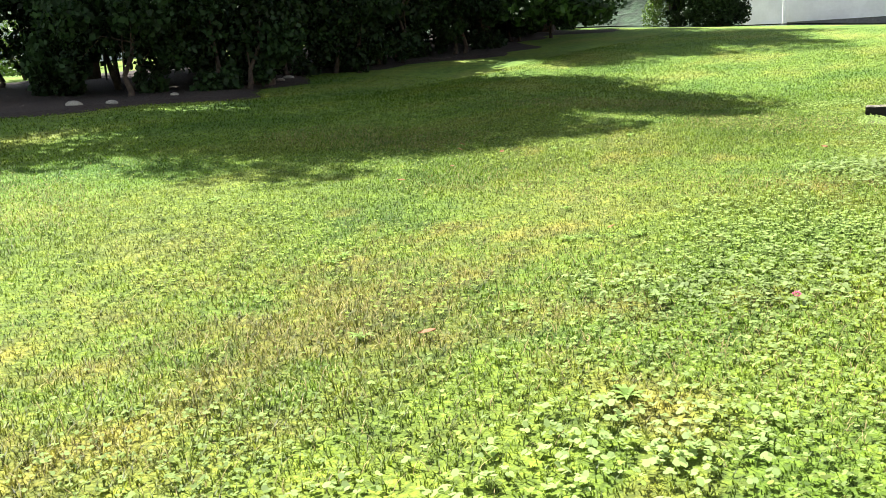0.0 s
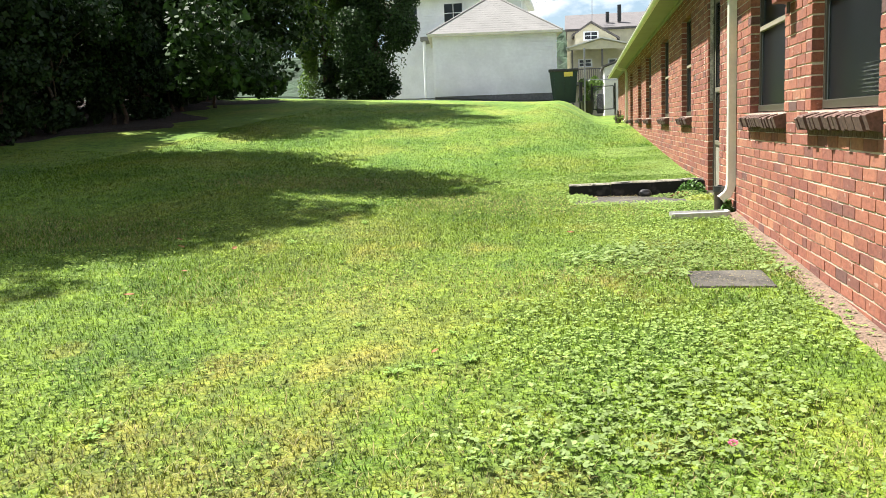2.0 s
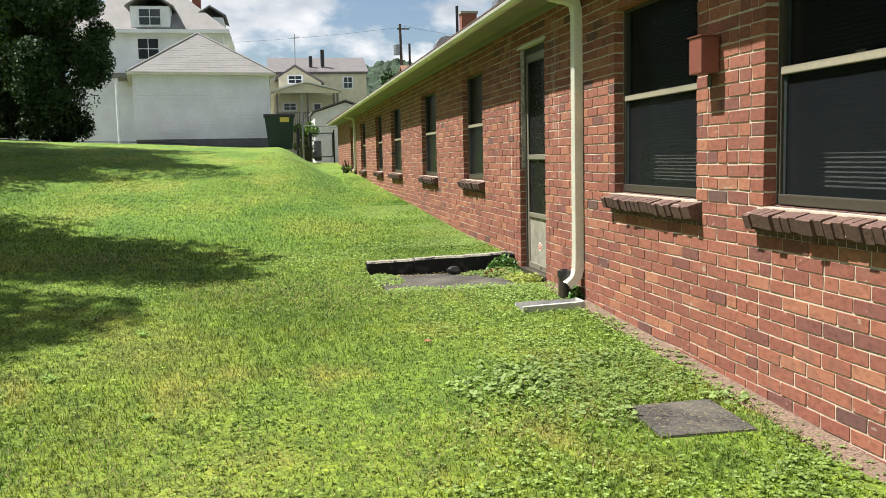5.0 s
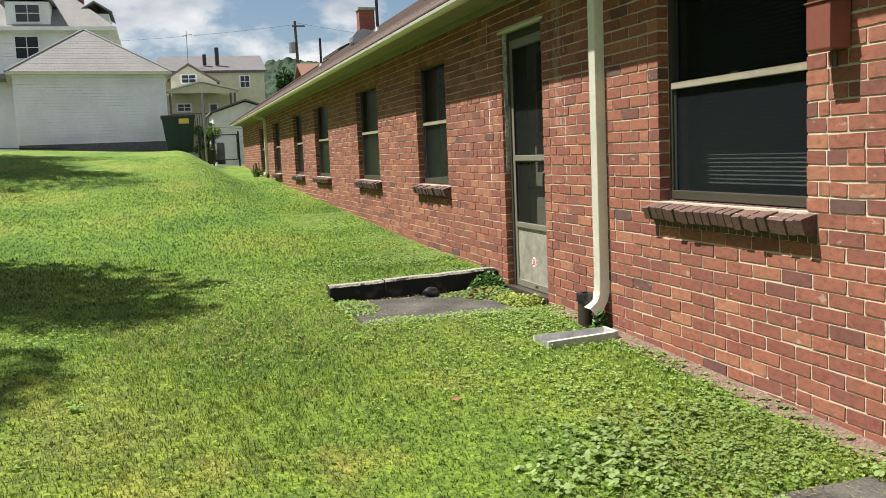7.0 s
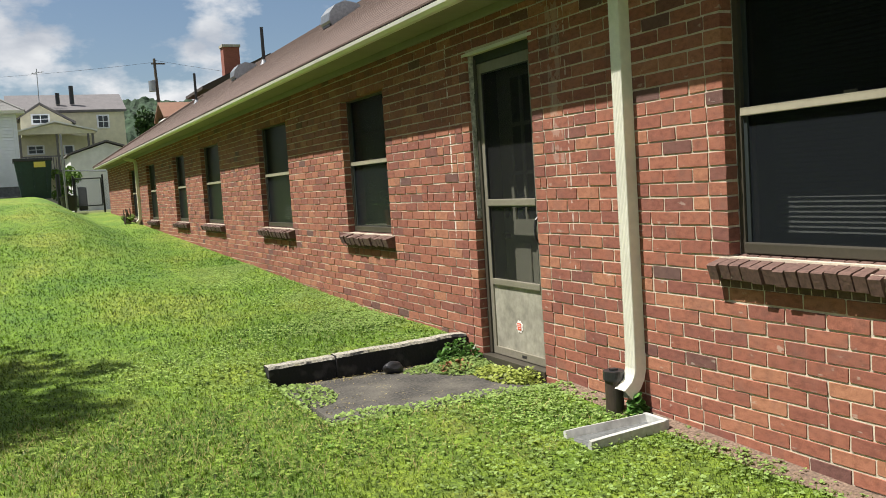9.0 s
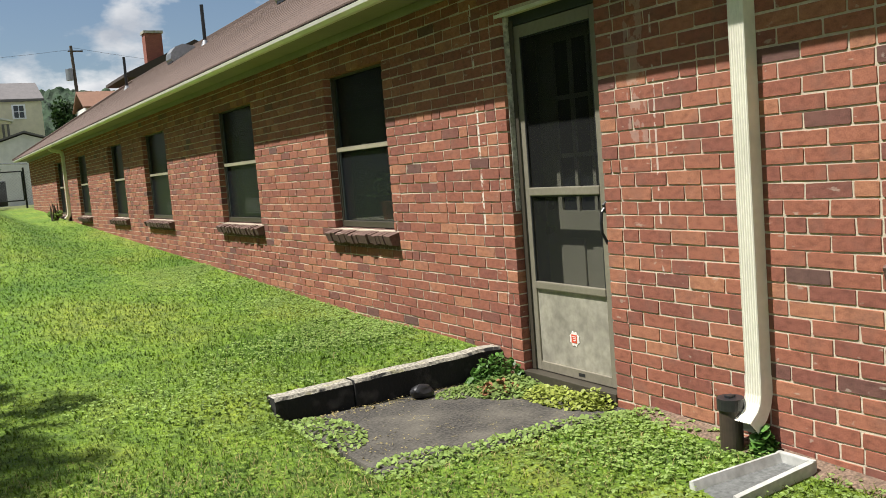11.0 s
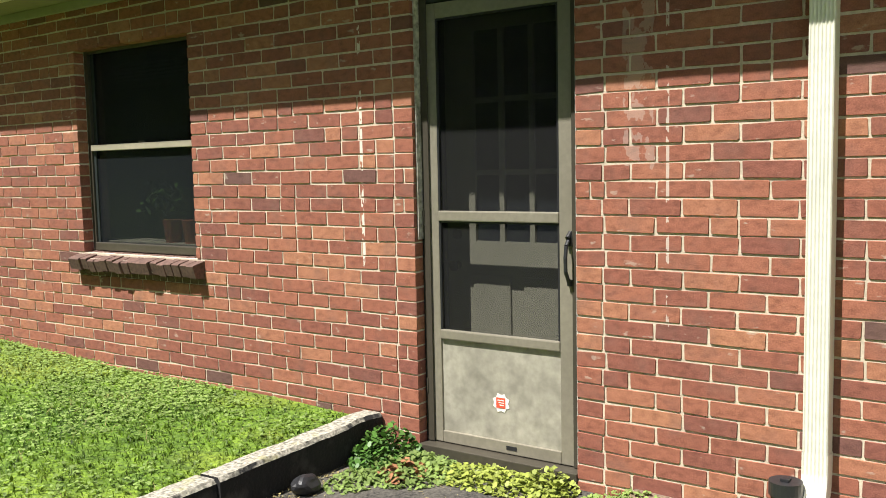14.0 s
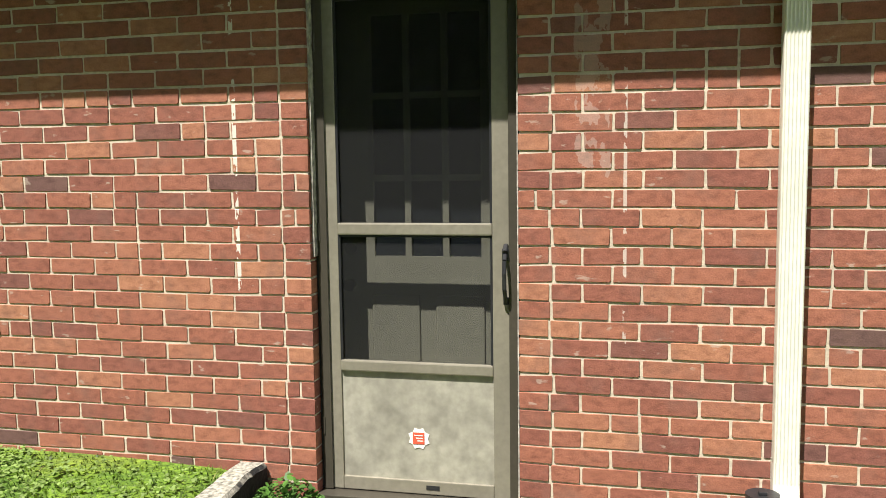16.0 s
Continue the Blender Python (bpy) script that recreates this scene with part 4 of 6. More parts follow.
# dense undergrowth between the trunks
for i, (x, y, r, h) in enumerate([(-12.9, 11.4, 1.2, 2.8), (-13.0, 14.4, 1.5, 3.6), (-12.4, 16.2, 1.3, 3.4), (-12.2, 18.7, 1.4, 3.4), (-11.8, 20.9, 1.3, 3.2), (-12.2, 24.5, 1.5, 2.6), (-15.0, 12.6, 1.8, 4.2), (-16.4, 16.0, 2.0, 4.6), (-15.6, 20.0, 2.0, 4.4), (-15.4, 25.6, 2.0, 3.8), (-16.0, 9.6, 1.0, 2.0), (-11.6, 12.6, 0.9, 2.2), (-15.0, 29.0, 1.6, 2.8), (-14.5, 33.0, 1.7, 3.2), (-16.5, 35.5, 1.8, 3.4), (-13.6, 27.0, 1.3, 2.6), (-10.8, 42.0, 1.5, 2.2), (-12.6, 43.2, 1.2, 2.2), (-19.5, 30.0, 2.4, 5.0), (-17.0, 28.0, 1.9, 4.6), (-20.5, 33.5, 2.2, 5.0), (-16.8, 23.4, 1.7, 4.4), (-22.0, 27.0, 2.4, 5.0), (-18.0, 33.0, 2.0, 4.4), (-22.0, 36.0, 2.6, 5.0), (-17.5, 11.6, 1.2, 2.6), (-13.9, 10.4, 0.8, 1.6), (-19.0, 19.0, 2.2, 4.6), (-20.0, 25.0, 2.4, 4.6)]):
    shrub((x, y), r, h, "undergrowth shrub beneath the trees, leaves coloured for deep shade", 40 + i, M_LEAF_SHADE, 300, 0.14, 12)
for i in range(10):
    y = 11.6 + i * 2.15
    shrub((-13.7 + 0.7 * math.sin(i * 2.1), y), 1.5 + 0.3 * math.cos(i * 1.7), 4.6 + 0.8 * math.sin(i * 3.3), "tall understorey bush beneath the trees, leaves coloured for deep shade", 300 + i, M_LEAF_SHADE, 420, 0.15, 16)
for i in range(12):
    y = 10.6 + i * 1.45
    shrub((-12.3 + 0.5 * math.sin(i * 1.9), y), 1.0 + 0.2 * math.cos(i * 2.3), 2.3 + 0.5 * math.sin(i * 2.9), "low dense bush at the edge of the leaf litter, leaves coloured for shade", 330 + i, M_LEAF_SHADE, 300, 0.13, 12)
# big shrubs by the white garage
tree((-10.6, 42.5), 0.2, [((-10.4, 42.4, 5.0), (2.3, 2.0, 2.9)), ((-10.6, 42.6, 8.0), (1.9, 1.8, 2.4))], "dense dark evergreen-looking tree beside the garage", 19, 1300, 0.12)
tree((-13.2, 43.5), 0.16, [((-13.3, 43.3, 5.2), (1.5, 1.5, 2.8)), ((-13.4, 43.6, 8.2), (1.3, 1.4, 2.2))], "lighter green young tree behind the lawn", 20, 800, 0.12, M_LEAF_LIGHT)
tree((-17.0, 40.0), 0.2, [((-16.6, 40.0, 6.5), (2.6, 2.6, 3.9))], DARK, 21, 800, 0.15)
shrub((-0.75, 40.5), 0.7, 1.5, "overgrown green bush behind the dustbin", 62, M_LEAF_LIGHT, 200, 0.1, 10)
shrub((0.0, 29.6), 0.16, 0.22, "small low weed clump at the wall foot", 63, M_CLOVER, 90, 0.07, 8)

bm = bmesh.new()
n = 46
rows = []
for i in range(n):
    y = 3.0 + i * 0.62
    e = -11.4 - 0.9 * math.sin(i * 0.37) - 0.4 * math.sin(i * 1.3) - max(0, (8 - y)) * 0.3
    rows.append([bm.verts.new((x, y, float(ground_z(x, y)) + 0.03 + (0.02 if k else -0.035))) for k, x in enumerate((e, e - 0.5, e - 2, e - 4, e - 6, e - 9))])
for r, s in zip(rows, rows[1:]):
    for i in range(5):
        bm.faces.new((r[i], s[i], s[i + 1], r[i + 1]))
bmesh.ops.recalc_face_normals(bm, faces=bm.faces)
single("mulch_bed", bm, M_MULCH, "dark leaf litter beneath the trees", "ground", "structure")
# pale stones at the edge of the bed
for i, (x, y, s) in enumerate([(-11.9, 9.2, 0.12), (-11.5, 9.6, 0.09), (-11.7, 11.0, 0.07), (-12.0, 14.0, 0.08), (-12.2, 14.5, 0.1)]):
    bm = bmesh.new()
    z = float(ground_z(x, y)) + 0.05
    bmesh.ops.create_icosphere(bm, subdivisions=2, radius=s, matrix=pose(x, y, z))
    for v in bm.verts:
        d = v.co - Vector((x, y, z))
        v.co = Vector((x, y, z)) + Vector((d.x * 1.3, d.y, d.z * 0.6)) * (1 + 0.35 * noise.noise(d * 6 + Vector((i, 0, 0))))
    single("stone", bm, M_CONCRETE, "pale rough stone at the edge of the leaf litter", "stone", group="stones at the bed")

# ---- the white garage ----
FAR_Z = 2.30
gar = thing("garage", "white clapboard garage with a grey hipped shingle roof", "garage", (-4.95, 41.8, FAR_Z))
ga0, ga1, gy0, gy1, gz0, gz1 = -7.6, -2.36, 39.2, 44.5, 2.68, 5.2
gar.matrix_world = pose(-5.107, 42.45, FAR_Z, 0, 0, 7.9)
part("foundation", box(ga0 + 0.02, ga1 - 0.02, gy0 + 0.02, gy1, FAR_Z - 0.7, gz0, bevel=0.01), M_FOUND, gar)
part("wall", box(ga0 + 0.03, ga1 - 0.03, gy0 + 0.03, gy1, gz0, gz1), M_WHITE, gar)
k = 22
for i in range(k):
    z = gz0 + i * (gz1 - gz0) / k
    h = (gz1 - gz0) / k
    bm = bmesh.new()
    prism(bm, [(ga0, gy0 + 0.028, z + h), (ga0, gy0 + 0.016, z + h), (ga0, gy0 - 0.004, z + 0.004), (ga0, gy0 + 0.028, z + 0.004)], (ga1 - ga0, 0, 0))
    prism(bm, [(ga1 - 0.028, gy0 + 0.03, z + h), (ga1 - 0.016, gy0 + 0.03, z + h), (ga1 + 0.004, gy0 + 0.03, z + 0.004), (ga1 - 0.028, gy0 + 0.03, z + 0.004)], (0, gy1 - gy0 - 0.03, 0))
    part("clapboard", bm, M_WHITE, gar)
bm = bmesh.new()
ap1, ap2 = Vector((-4.9, 41.8, 7.2)), Vector((-4.9, 42.1, 7.2))
c = [Vector((ga0 - 0.22, gy0 - 0.22, 5.30)), Vector((ga1 + 0.28, gy0 - 0.22, 5.30)), Vector((ga1 + 0.28, gy1 + 0.2, 5.30)), Vector((ga0 - 0.22, gy1 + 0.2, 5.30))]
vs = [bm.verts.new(p) for p in (*c, ap1, ap2)]
for f in ((0, 1, 4), (1, 2, 5, 4), (2, 3, 5), (3, 0, 4, 5), (3, 2, 1, 0)):
    bm.faces.new([vs[i] for i in f])
part("roof", bm, M_GREY_ROOF, gar)
bm = bmesh.new()
for i in range(1, 17):
    u = i / 17
    a, e = c[0].lerp(ap1, u), c[1].lerp(ap1, u)
    rod(bm, a, e, 0.006, sides=4)
    a, e = c[1].lerp(ap1, u), c[2].lerp(ap2, u)
    rod(bm, a, e, 0.006, sides=4)
part("shingle_course", bm, M_GREY_ROOF, gar)
part("ridge_cap", rod(rod(bmesh.new(), c[0], ap1, 0.05, sides=6), c[1], ap1, 0.05, sides=6), M_GREY_ROOF, gar)
bm = box(ga0 - 0.22, ga1 + 0.28, gy0 - 0.235, gy0 - 0.2201, 5.20, 5.31)
bx(bm, ga1 + 0.2801, ga1 + 0.295, gy0 - 0.2, gy1 + 0.2, 5.20, 5.31)
part("fascia", bm, M_CREAM, gar)
part("soffit", box(ga0 - 0.2, ga1 + 0.26, gy0 - 0.2, gy1, 5.2005, 5.2150), M_CREAM, gar)
part("corner_board", box(ga1 - 0.09, ga1 + 0.012, gy0 - 0.012, gy0 + 0.09, gz0, gz1), M_WHITE, gar)
part("corner_board", box(ga0 - 0.012, ga0 + 0.09, gy0 - 0.012, gy0 + 0.09, gz0, gz1), M_WHITE, gar)
part("downspout", rod(bmesh.new(), (ga1 + 0.05, gy0 + 0.3, FAR_Z), (ga1 + 0.05, gy0 + 0.3, 5.2), 0.04, sides=8), M_WHITE, gar)

# ---- dustbin, fence and gate ----
bn = thing("dumpster", "dark green metal refuse container with a black lid", "dumpster", (-1.82, 38.4, FAR_Z))
bm = bmesh.new()
lo = [(-2.24, 37.95), (-1.36, 37.95), (-1.36, 38.85), (-2.24, 38.85)]
hi = [(-2.38, 37.85), (-1.26, 37.85), (-1.26, 38.9), (-2.38, 38.9)]
v0, v1 = [bm.verts.new((*p, 2.18)) for p in lo], [bm.verts.new((*p, 3.42)) for p in hi]
for i in range(4):
    bm.faces.new((v0[i], v0[(i + 1) % 4], v1[(i + 1) % 4], v1[i]))
bm.faces.new(v0[::-1])
bm.faces.new(v1)
part("body", bm, M_GREEN_BIN, bn)
part("lid", box(-2.42, -1.22, 37.82, 38.92, 3.421, 3.53, bevel=0.02), M_BLACK, bn, "black plastic lid")
part("label_plate", box(-1.80, -1.45, 37.832, 37.845, 3.22, 3.40), M_YELLOW, bn, "yellow label")
for x in (-2.2, -1.82, -1.44):
    part("rib", box(x - 0.025, x + 0.025, 37.86, 37.9, 2.4, 3.30), M_GREEN_BIN, bn)
cn = thing("trash_can", "low black rubbish bin", "bin", (-0.88, 37.0, 1.7))
part("body", rod(bmesh.new(), (-0.88, 37.0, float(ground_z(-0.88, 37.0)) - 0.05), (-0.88, 37.0, 2.16), 0.22, 0.27, 20), M_BLACK, cn)
part("rim", rod(bmesh.new(), (-0.88, 37.0, 2.1605), (-0.88, 37.0, 2.2), 0.285, 0.285, 20), M_BLACK, cn)


def chain_mesh(bm, x0, x1, y, z0, z1, step=0.09):
    n = int((x1 - x0 + z1 - z0) / step)
    for i in range(1, n):
        s = i * step
        for flip in (0, 1):
            a0 = max(0, s - (z1 - z0))
            a1 = min(s, x1 - x0)
            p, q = (a0, s - a0), (a1, s - a1)
            if flip:
                p, q = (x1 - x0 - p[0], p[1]), (x1 - x0 - q[0], q[1])
            rod(bm, (x0 + p[0], y, z0 + p[1]), (x0 + q[0], y, z0 + q[1]), 0.004, sides=3)
    return bm


fence = thing("fence", "grey chain-link fence with steel posts and top rail", "fence", (-0.9, 36.7, 1.7))
part("post", rod(bmesh.new(), (-0.98, 36.6, 1.65), (-0.98, 36.6, 4.2), 0.035, sides=12), M_GALV, fence, "tall grey steel post")
part("post", rod(bmesh.new(), (-0.72, 36.9, 1.65), (-0.72, 36.9, 2.85), 0.03, sides=10), M_BLACK, fence)
part("post", rod(bmesh.new(), (0.18, 36.9, 1.6), (0.18, 36.9, 2.85), 0.03, sides=10), M_BLACK, fence)
part("top_rail", rod(bmesh.new(), (-0.98, 36.6, 3.02), (0.30, 36.75, 2.95), 0.018, sides=8), M_GALV, fence)
part("mesh", chain_mesh(bmesh.new(), 0.2, 1.6, 36.9, 1.75, 2.74), M_GALV, fence)
gate = thing("gate", "black framed chain-link gate", "gate", (-0.28, 36.9, 1.8))
gz = (1.85, 2.74)
part("gate_frame", rod(rod(rod(rod(bmesh.new(), (-0.67, 36.9, gz[0]), (-0.67, 36.9, gz[1]), 0.02), (0.13, 36.9, gz[0]), (0.13, 36.9, gz[1]), 0.02), (-0.67, 36.9, gz[1]), (0.13, 36.9, gz[1]), 0.02), (-0.67, 36.9, gz[0]), (0.13, 36.9, gz[0]), 0.02), M_BLACK, gate)
part("mesh", chain_mesh(bmesh.new(), -0.67, 0.13, 36.9, *gz), M_GALV, gate)
part("latch", box(0.12, 0.2, 36.86, 36.88, 2.28, 2.36), M_BLACK, gate)
single("gas_meter", box(-0.5, -0.22, 38.3, 38.5, 1.7, 2.5, bevel=0.04), M_BLACK, "dark meter box on a stand behind the gate", "meter")
single("short_post", rod(bmesh.new(), (-1.14, 37.5, 1.8), (-1.14, 37.5, 2.95), 0.07, sides=10), M_BLACK, "short dark wooden post beside the dumpster", "post")

bm = bmesh.new()
rows = []
for i in range(40):
    x = -22 + i * 0.6
    if x > -2.0:
        break
    rows.append([bm.verts.new((x, y, float(ground_z(x, y)) + 0.03)) for y in (36.6, 37.6, 38.6)])
for r, s in zip(rows, rows[1:]):
    for i in range(2):
        bm.faces.new((r[i], s[i], s[i + 1], r[i + 1]))
bmesh.ops.recalc_face_normals(bm, faces=bm.faces)
single("driveway", bm, M_ASPHALT, "narrow grey drive before the garage", "driveway", "structure")


# ---- the houses beyond ----
def gable_roof(bm, x0, x1, y0, y1, ze, zr, over=0.3, thick=0.12, along="x"):
    """A pitched roof slab with its ridge along x or y."""
    if along == "x":
        ym = (y0 + y1) / 2
        prof = [(x0 - over, y0 - over, ze), (x0 - over, ym, zr), (x0 - over, y1 + over, ze), (x0 - over, y1 + over, ze - thick), (x0 - over, ym, zr - thick), (x0 - over, y0 - over, ze - thick)]
        return prism(bm, prof, (x1 - x0 + 2 * over, 0, 0))
    xm = (x0 + x1) / 2
    prof = [(x0 - over, y0 - over, ze), (xm, y0 - over, zr), (x1 + over, y0 - over, ze), (x1 + over, y0 - over, ze - thick), (xm, y0 - over, zr - thick), (x0 - over, y0 - over, ze - thick)]
    return prism(bm, prof, (0, y1 - y0 + 2 * over, 0))


def far_window(parent, x0, x1, z0, z1, y, trim, panes=2):
    w = part("window", box(x0 - 0.08, x1 + 0.08, y - 0.05, y - 0.002, z0 - 0.08, z1 + 0.08), trim, parent)
    s = (x1 - x0) / panes
    for i in range(panes):
        part("pane", box(x0 + i * s + 0.025, x0 + (i + 1) * s - 0.025, y - 0.07, y - 0.052, z0, z1), M_FAR_GLASS, w)
        part("sash_rail", box(x0 + i * s + 0.025, x0 + (i + 1) * s - 0.025, y - 0.08, y - 0.0705, (z0 + z1) / 2 - 0.02, (z0 + z1) / 2 + 0.02), trim, w)


def lap(parent, x0, x1, y, z0, z1, material, n):
    """Horizontal siding boards on a front wall."""
    h = (z1 - z0) / n
    for i in range(n):
        z = z0 + i * h
        part("siding_board", prism(bmesh.new(), [(x0, y + 0.02, z + h), (x0, y - 0.005, z + h), (x0, y - 0.03, z + 0.01), (x0, y + 0.02, z + 0.01)], (x1 - x0, 0, 0)), material, parent)


wh = thing("white_house", "large white house with a grey roof, dormer and porch", "house", (-9, 62, 2.3))
part("wall", box(-13.5, -4.75, 58, 66, 1.5, 9.35), M_WHITE, wh)
lap(wh, -13.5, -4.75, 57.99, 5.2, 9.35, M_WHITE, 24)
bm = bmesh.new()
vs = [bm.verts.new(p) for p in ((-13.9, 57.5, 9.5), (-4.4, 57.5, 9.5), (-4.4, 66.5, 9.5), (-13.9, 66.5, 9.5), (-10.4, 62, 12.7), (-7.9, 62, 12.7))]
for f in ((0, 1, 5, 4), (1, 2, 5), (2, 3, 4, 5), (3, 0, 4), (3, 2, 1, 0)):
    bm.faces.new([vs[i] for i in f])
part("roof", bm, M_GREY_ROOF, wh)
part("cornice", box(-13.95, -4.35, 57.45, 66.5, 9.3, 9.5), M_WHITE, wh)
dm = part("dormer", box(-9.9, -7.7, 57.7, 61, 9.5, 10.85), M_WHITE, wh)
part("dormer_roof", gable_roof(bmesh.new(), -10.0, -7.6, 57.6, 61.5, 10.86, 11.7, 0.15, 0.1, "y"), M_GREY_ROOF, dm)
far_window(wh, -9.42, -8.2, 9.78, 10.66, 57.7, M_WHITE)
far_window(wh, -9.6, -8.42, 7.86, 9.0, 57.95, M_WHITE)
far_window(wh, -12.3, -11.3, 7.86, 9.0, 57.95, M_WHITE)
far_window(wh, -9.4, -8.6, 4.4, 5.9, 57.95, M_WHITE)
bay = part("bay", box(-6.2, -4.75, 59.5, 63, 9.5, 10.5), M_WHITE, wh)
part("bay_roof", gable_roof(bmesh.new(), -6.3, -4.7, 59.4, 63.2, 10.6, 11.2, 0.15, 0.1, "y"), M_GREY_ROOF, bay)
part("chimney", box(-6.62, -6.12, 60.5, 61.1, 10.0, 12.3), M_RED_CHIMNEY, wh)
part("porch_roof", box(-10.8, -7.9, 55.8, 57.95, 6.6, 6.85), M_GREY_ROOF, wh)
for x in (-10.6, -8.1):
    part("porch_post", rod(bmesh.new(), (x, 56, 2.2), (x, 56, 6.6), 0.09, sides=10), M_WHITE, wh)
for i in range(6):
    part("step", box(-8.9, -7.9, 54.2 + i * 0.28, 54.48 + i * 0.28, 2.0, 2.5 + i * 0.19), M_CONCRETE, wh)

bh = thing("beige_house", "two-storey beige house with a brown-grey roof", "house", (1.2, 69, 2.3))
part("wall", box(-2.1, 4.55, 66, 72, 1.5, 7.7), M_BEIGE, bh)
part("roof", gable_roof(bmesh.new(), -2.1, 4.55, 66, 72, 7.85, 9.15, 0.15, 0.15), M_BROWN_ROOF, bh)
bm = bmesh.new()
prism(bm, [(-1.54, 64.2, 2.0), (1.3, 64.2, 2.0), (1.3, 64.2, 6.95), (-0.42, 64.2, 8.0), (-1.54, 64.2, 7.3)], (0, 3.0, 0))
part("front_gable", bm, M_BEIGE, bh)
bm = bmesh.new()
prism(bm, [(-1.75, 64.0, 7.15), (-0.42, 64.0, 8.02), (1.5, 64.0, 6.85), (1.5, 64.0, 6.97), (-0.42, 64.0, 8.16), (-1.75, 64.0, 7.28)], (0, 3.6, 0))
part("gable_roof", bm, M_BROWN_ROOF, bh)
far_window(bh, -0.88, 0.0, 6.94, 7.4, 64.2, M_WHITE, 2)
far_window(bh, 2.95, 3.55, 6.74, 7.45, 66.0, M_WHITE, 2)
for x, z0, z1, r in ((0.75, 8.3, 9.0, 0.13), (1.58, 8.3, 9.45, 0.14)):
    part("chimney", rod(bmesh.new(), (x, 66.8, z0), (x, 66.8, z1), r, sides=10), M_BLACK, bh)
part("antenna_mast", rod(bmesh.new(), (-0.33, 66.6, 8.2), (-0.30, 66.6, 10.5), 0.025, sides=6), M_GALV, bh)
part("antenna_arm", rod(bmesh.new(), (-0.6, 66.6, 10.2), (0.1, 66.6, 10.32), 0.02, sides=6), M_GALV, bh)
for i in range(4):
    part("antenna_rod", rod(bmesh.new(), (-0.55 + i * 0.18, 66.3, 10.22 + i * 0.03), (-0.55 + i * 0.18, 66.9, 10.22 + i * 0.03), 0.012, sides=5), M_GALV, bh)
pc = thing("porch", "cream gabled back porch with dark posts and railing", "porch", (0.2, 63, 2.3))
part("deck", box(-1.9, 2.3, 61.9, 64.15, 3.8, 4.02), M_BROWN_ROOF, pc)
part("back_wall", box(-1.9, 2.3, 64.05, 64.18, 1.8, 6.1), M_BEIGE, pc)
part("front_gable", prism(bmesh.new(), [(-1.93, 61.9, 6.12), (2.36, 61.9, 6.08), (2.36, 61.9, 6.2), (0.16, 61.9, 6.72), (-1.93, 61.9, 6.25)], (0, 0.15, 0)), M_BEIGE, pc)
part("roof", gable_roof(bmesh.new(), -1.9, 2.3, 61.9, 64.2, 6.28, 6.86, 0.18, 0.09, "y"), M_GREY_WALL, pc)
for x in (-1.7, 0.25, 1.95, 2.2):
    part("post", box(x - 0.06, x + 0.06, 61.95, 62.07, 2.0, 6.1), M_BROWN_ROOF, pc)
part("hand_rail", box(-1.7, 2.0, 61.98, 62.04, 4.80, 4.87), M_BROWN_ROOF, pc)
for i in range(26):
    part("baluster", box(-1.6 + i * 0.14, -1.56 + i * 0.14, 61.99, 62.03, 4.02, 4.80), M_BROWN_ROOF, pc)
far_window(pc, -1.25, -0.45, 5.15, 5.55, 64.05, M_WHITE, 2)
far_window(pc, 0.75, 1.2, 4.6, 5.5, 64.05, M_WHITE, 1)

sh = thing("shed", "small pale shed with a low gable roof", "shed", (1.7, 52, 2))
part("wall", prism(bmesh.new(), [(0.1, 50, 1.4), (3.3, 50, 1.4), (3.3, 50, 4.2), (1.7, 50, 4.72), (0.1, 50, 4.2)], (0, 4, 0)), M_GREY_WALL, sh)
part("roof", gable_roof(bmesh.new(), 0.1, 3.3, 50, 54, 4.28, 4.86, 0.14, 0.08, "y"), M_BROWN_ROOF, sh)

bk = thing("brick_house", "brick house with a dark roof and tall red chimney", "house", (18, 88, 5))
part("wall", box(14.6, 24, 84.5, 92, 3, 10.9), M_RED_CHIMNEY, bk)
part("roof", prism(bmesh.new(), [(13.3, 84.0, 11.2), (13.3, 84.0, 11.45), (19.5, 84.0, 14.3), (25.5, 84.0, 11.45), (25.5, 84.0, 11.2)], (0, 8, 0)), M_ROOF_EDGE, bk)
ch = part("chimney", box(15.62, 17.05, 85.2, 86.3, 11.8, 15.0), M_RED_CHIMNEY, bk)
part("chimney_cap", box(15.52, 17.15, 85.1, 86.4, 15.0, 15.22), M_CONCRETE, ch)
th = thing("tan_house", "distant house with a tan hipped roof", "house", (14, 92, 5))
part("wall", box(11.2, 17.5, 90.5, 96, 3, 9.5), M_GREY_WALL, th)
part("roof", gable_roof(bmesh.new(), 11.2, 17.5, 90.5, 96, 9.5, 11.1, 0.3, 0.15), M_ORANGE_ROOF, th)

up = thing("utility_pole", "weathered wooden utility pole with a grey transformer", "utility pole", (11.4, 95.6, 4))
part("pole", rod(bmesh.new(), (11.55, 95.6, 3), (11.3, 95.6, 15.55), 0.2, 0.13, 12), M_WOOD_POLE, up)
part("cross_arm", box(11.0, 12.3, 95.5, 95.7, 15.0, 15.12), M_WOOD_POLE, up)
part("transformer", rod(bmesh.new(), (10.9, 95.5, 12.4), (10.9, 95.5, 13.4), 0.33, sides=16), M_GALV, up, "grey cylindrical transformer")
part("bracket", box(10.9, 11.4, 95.5, 95.58, 13.4, 13.5), M_GALV, up)


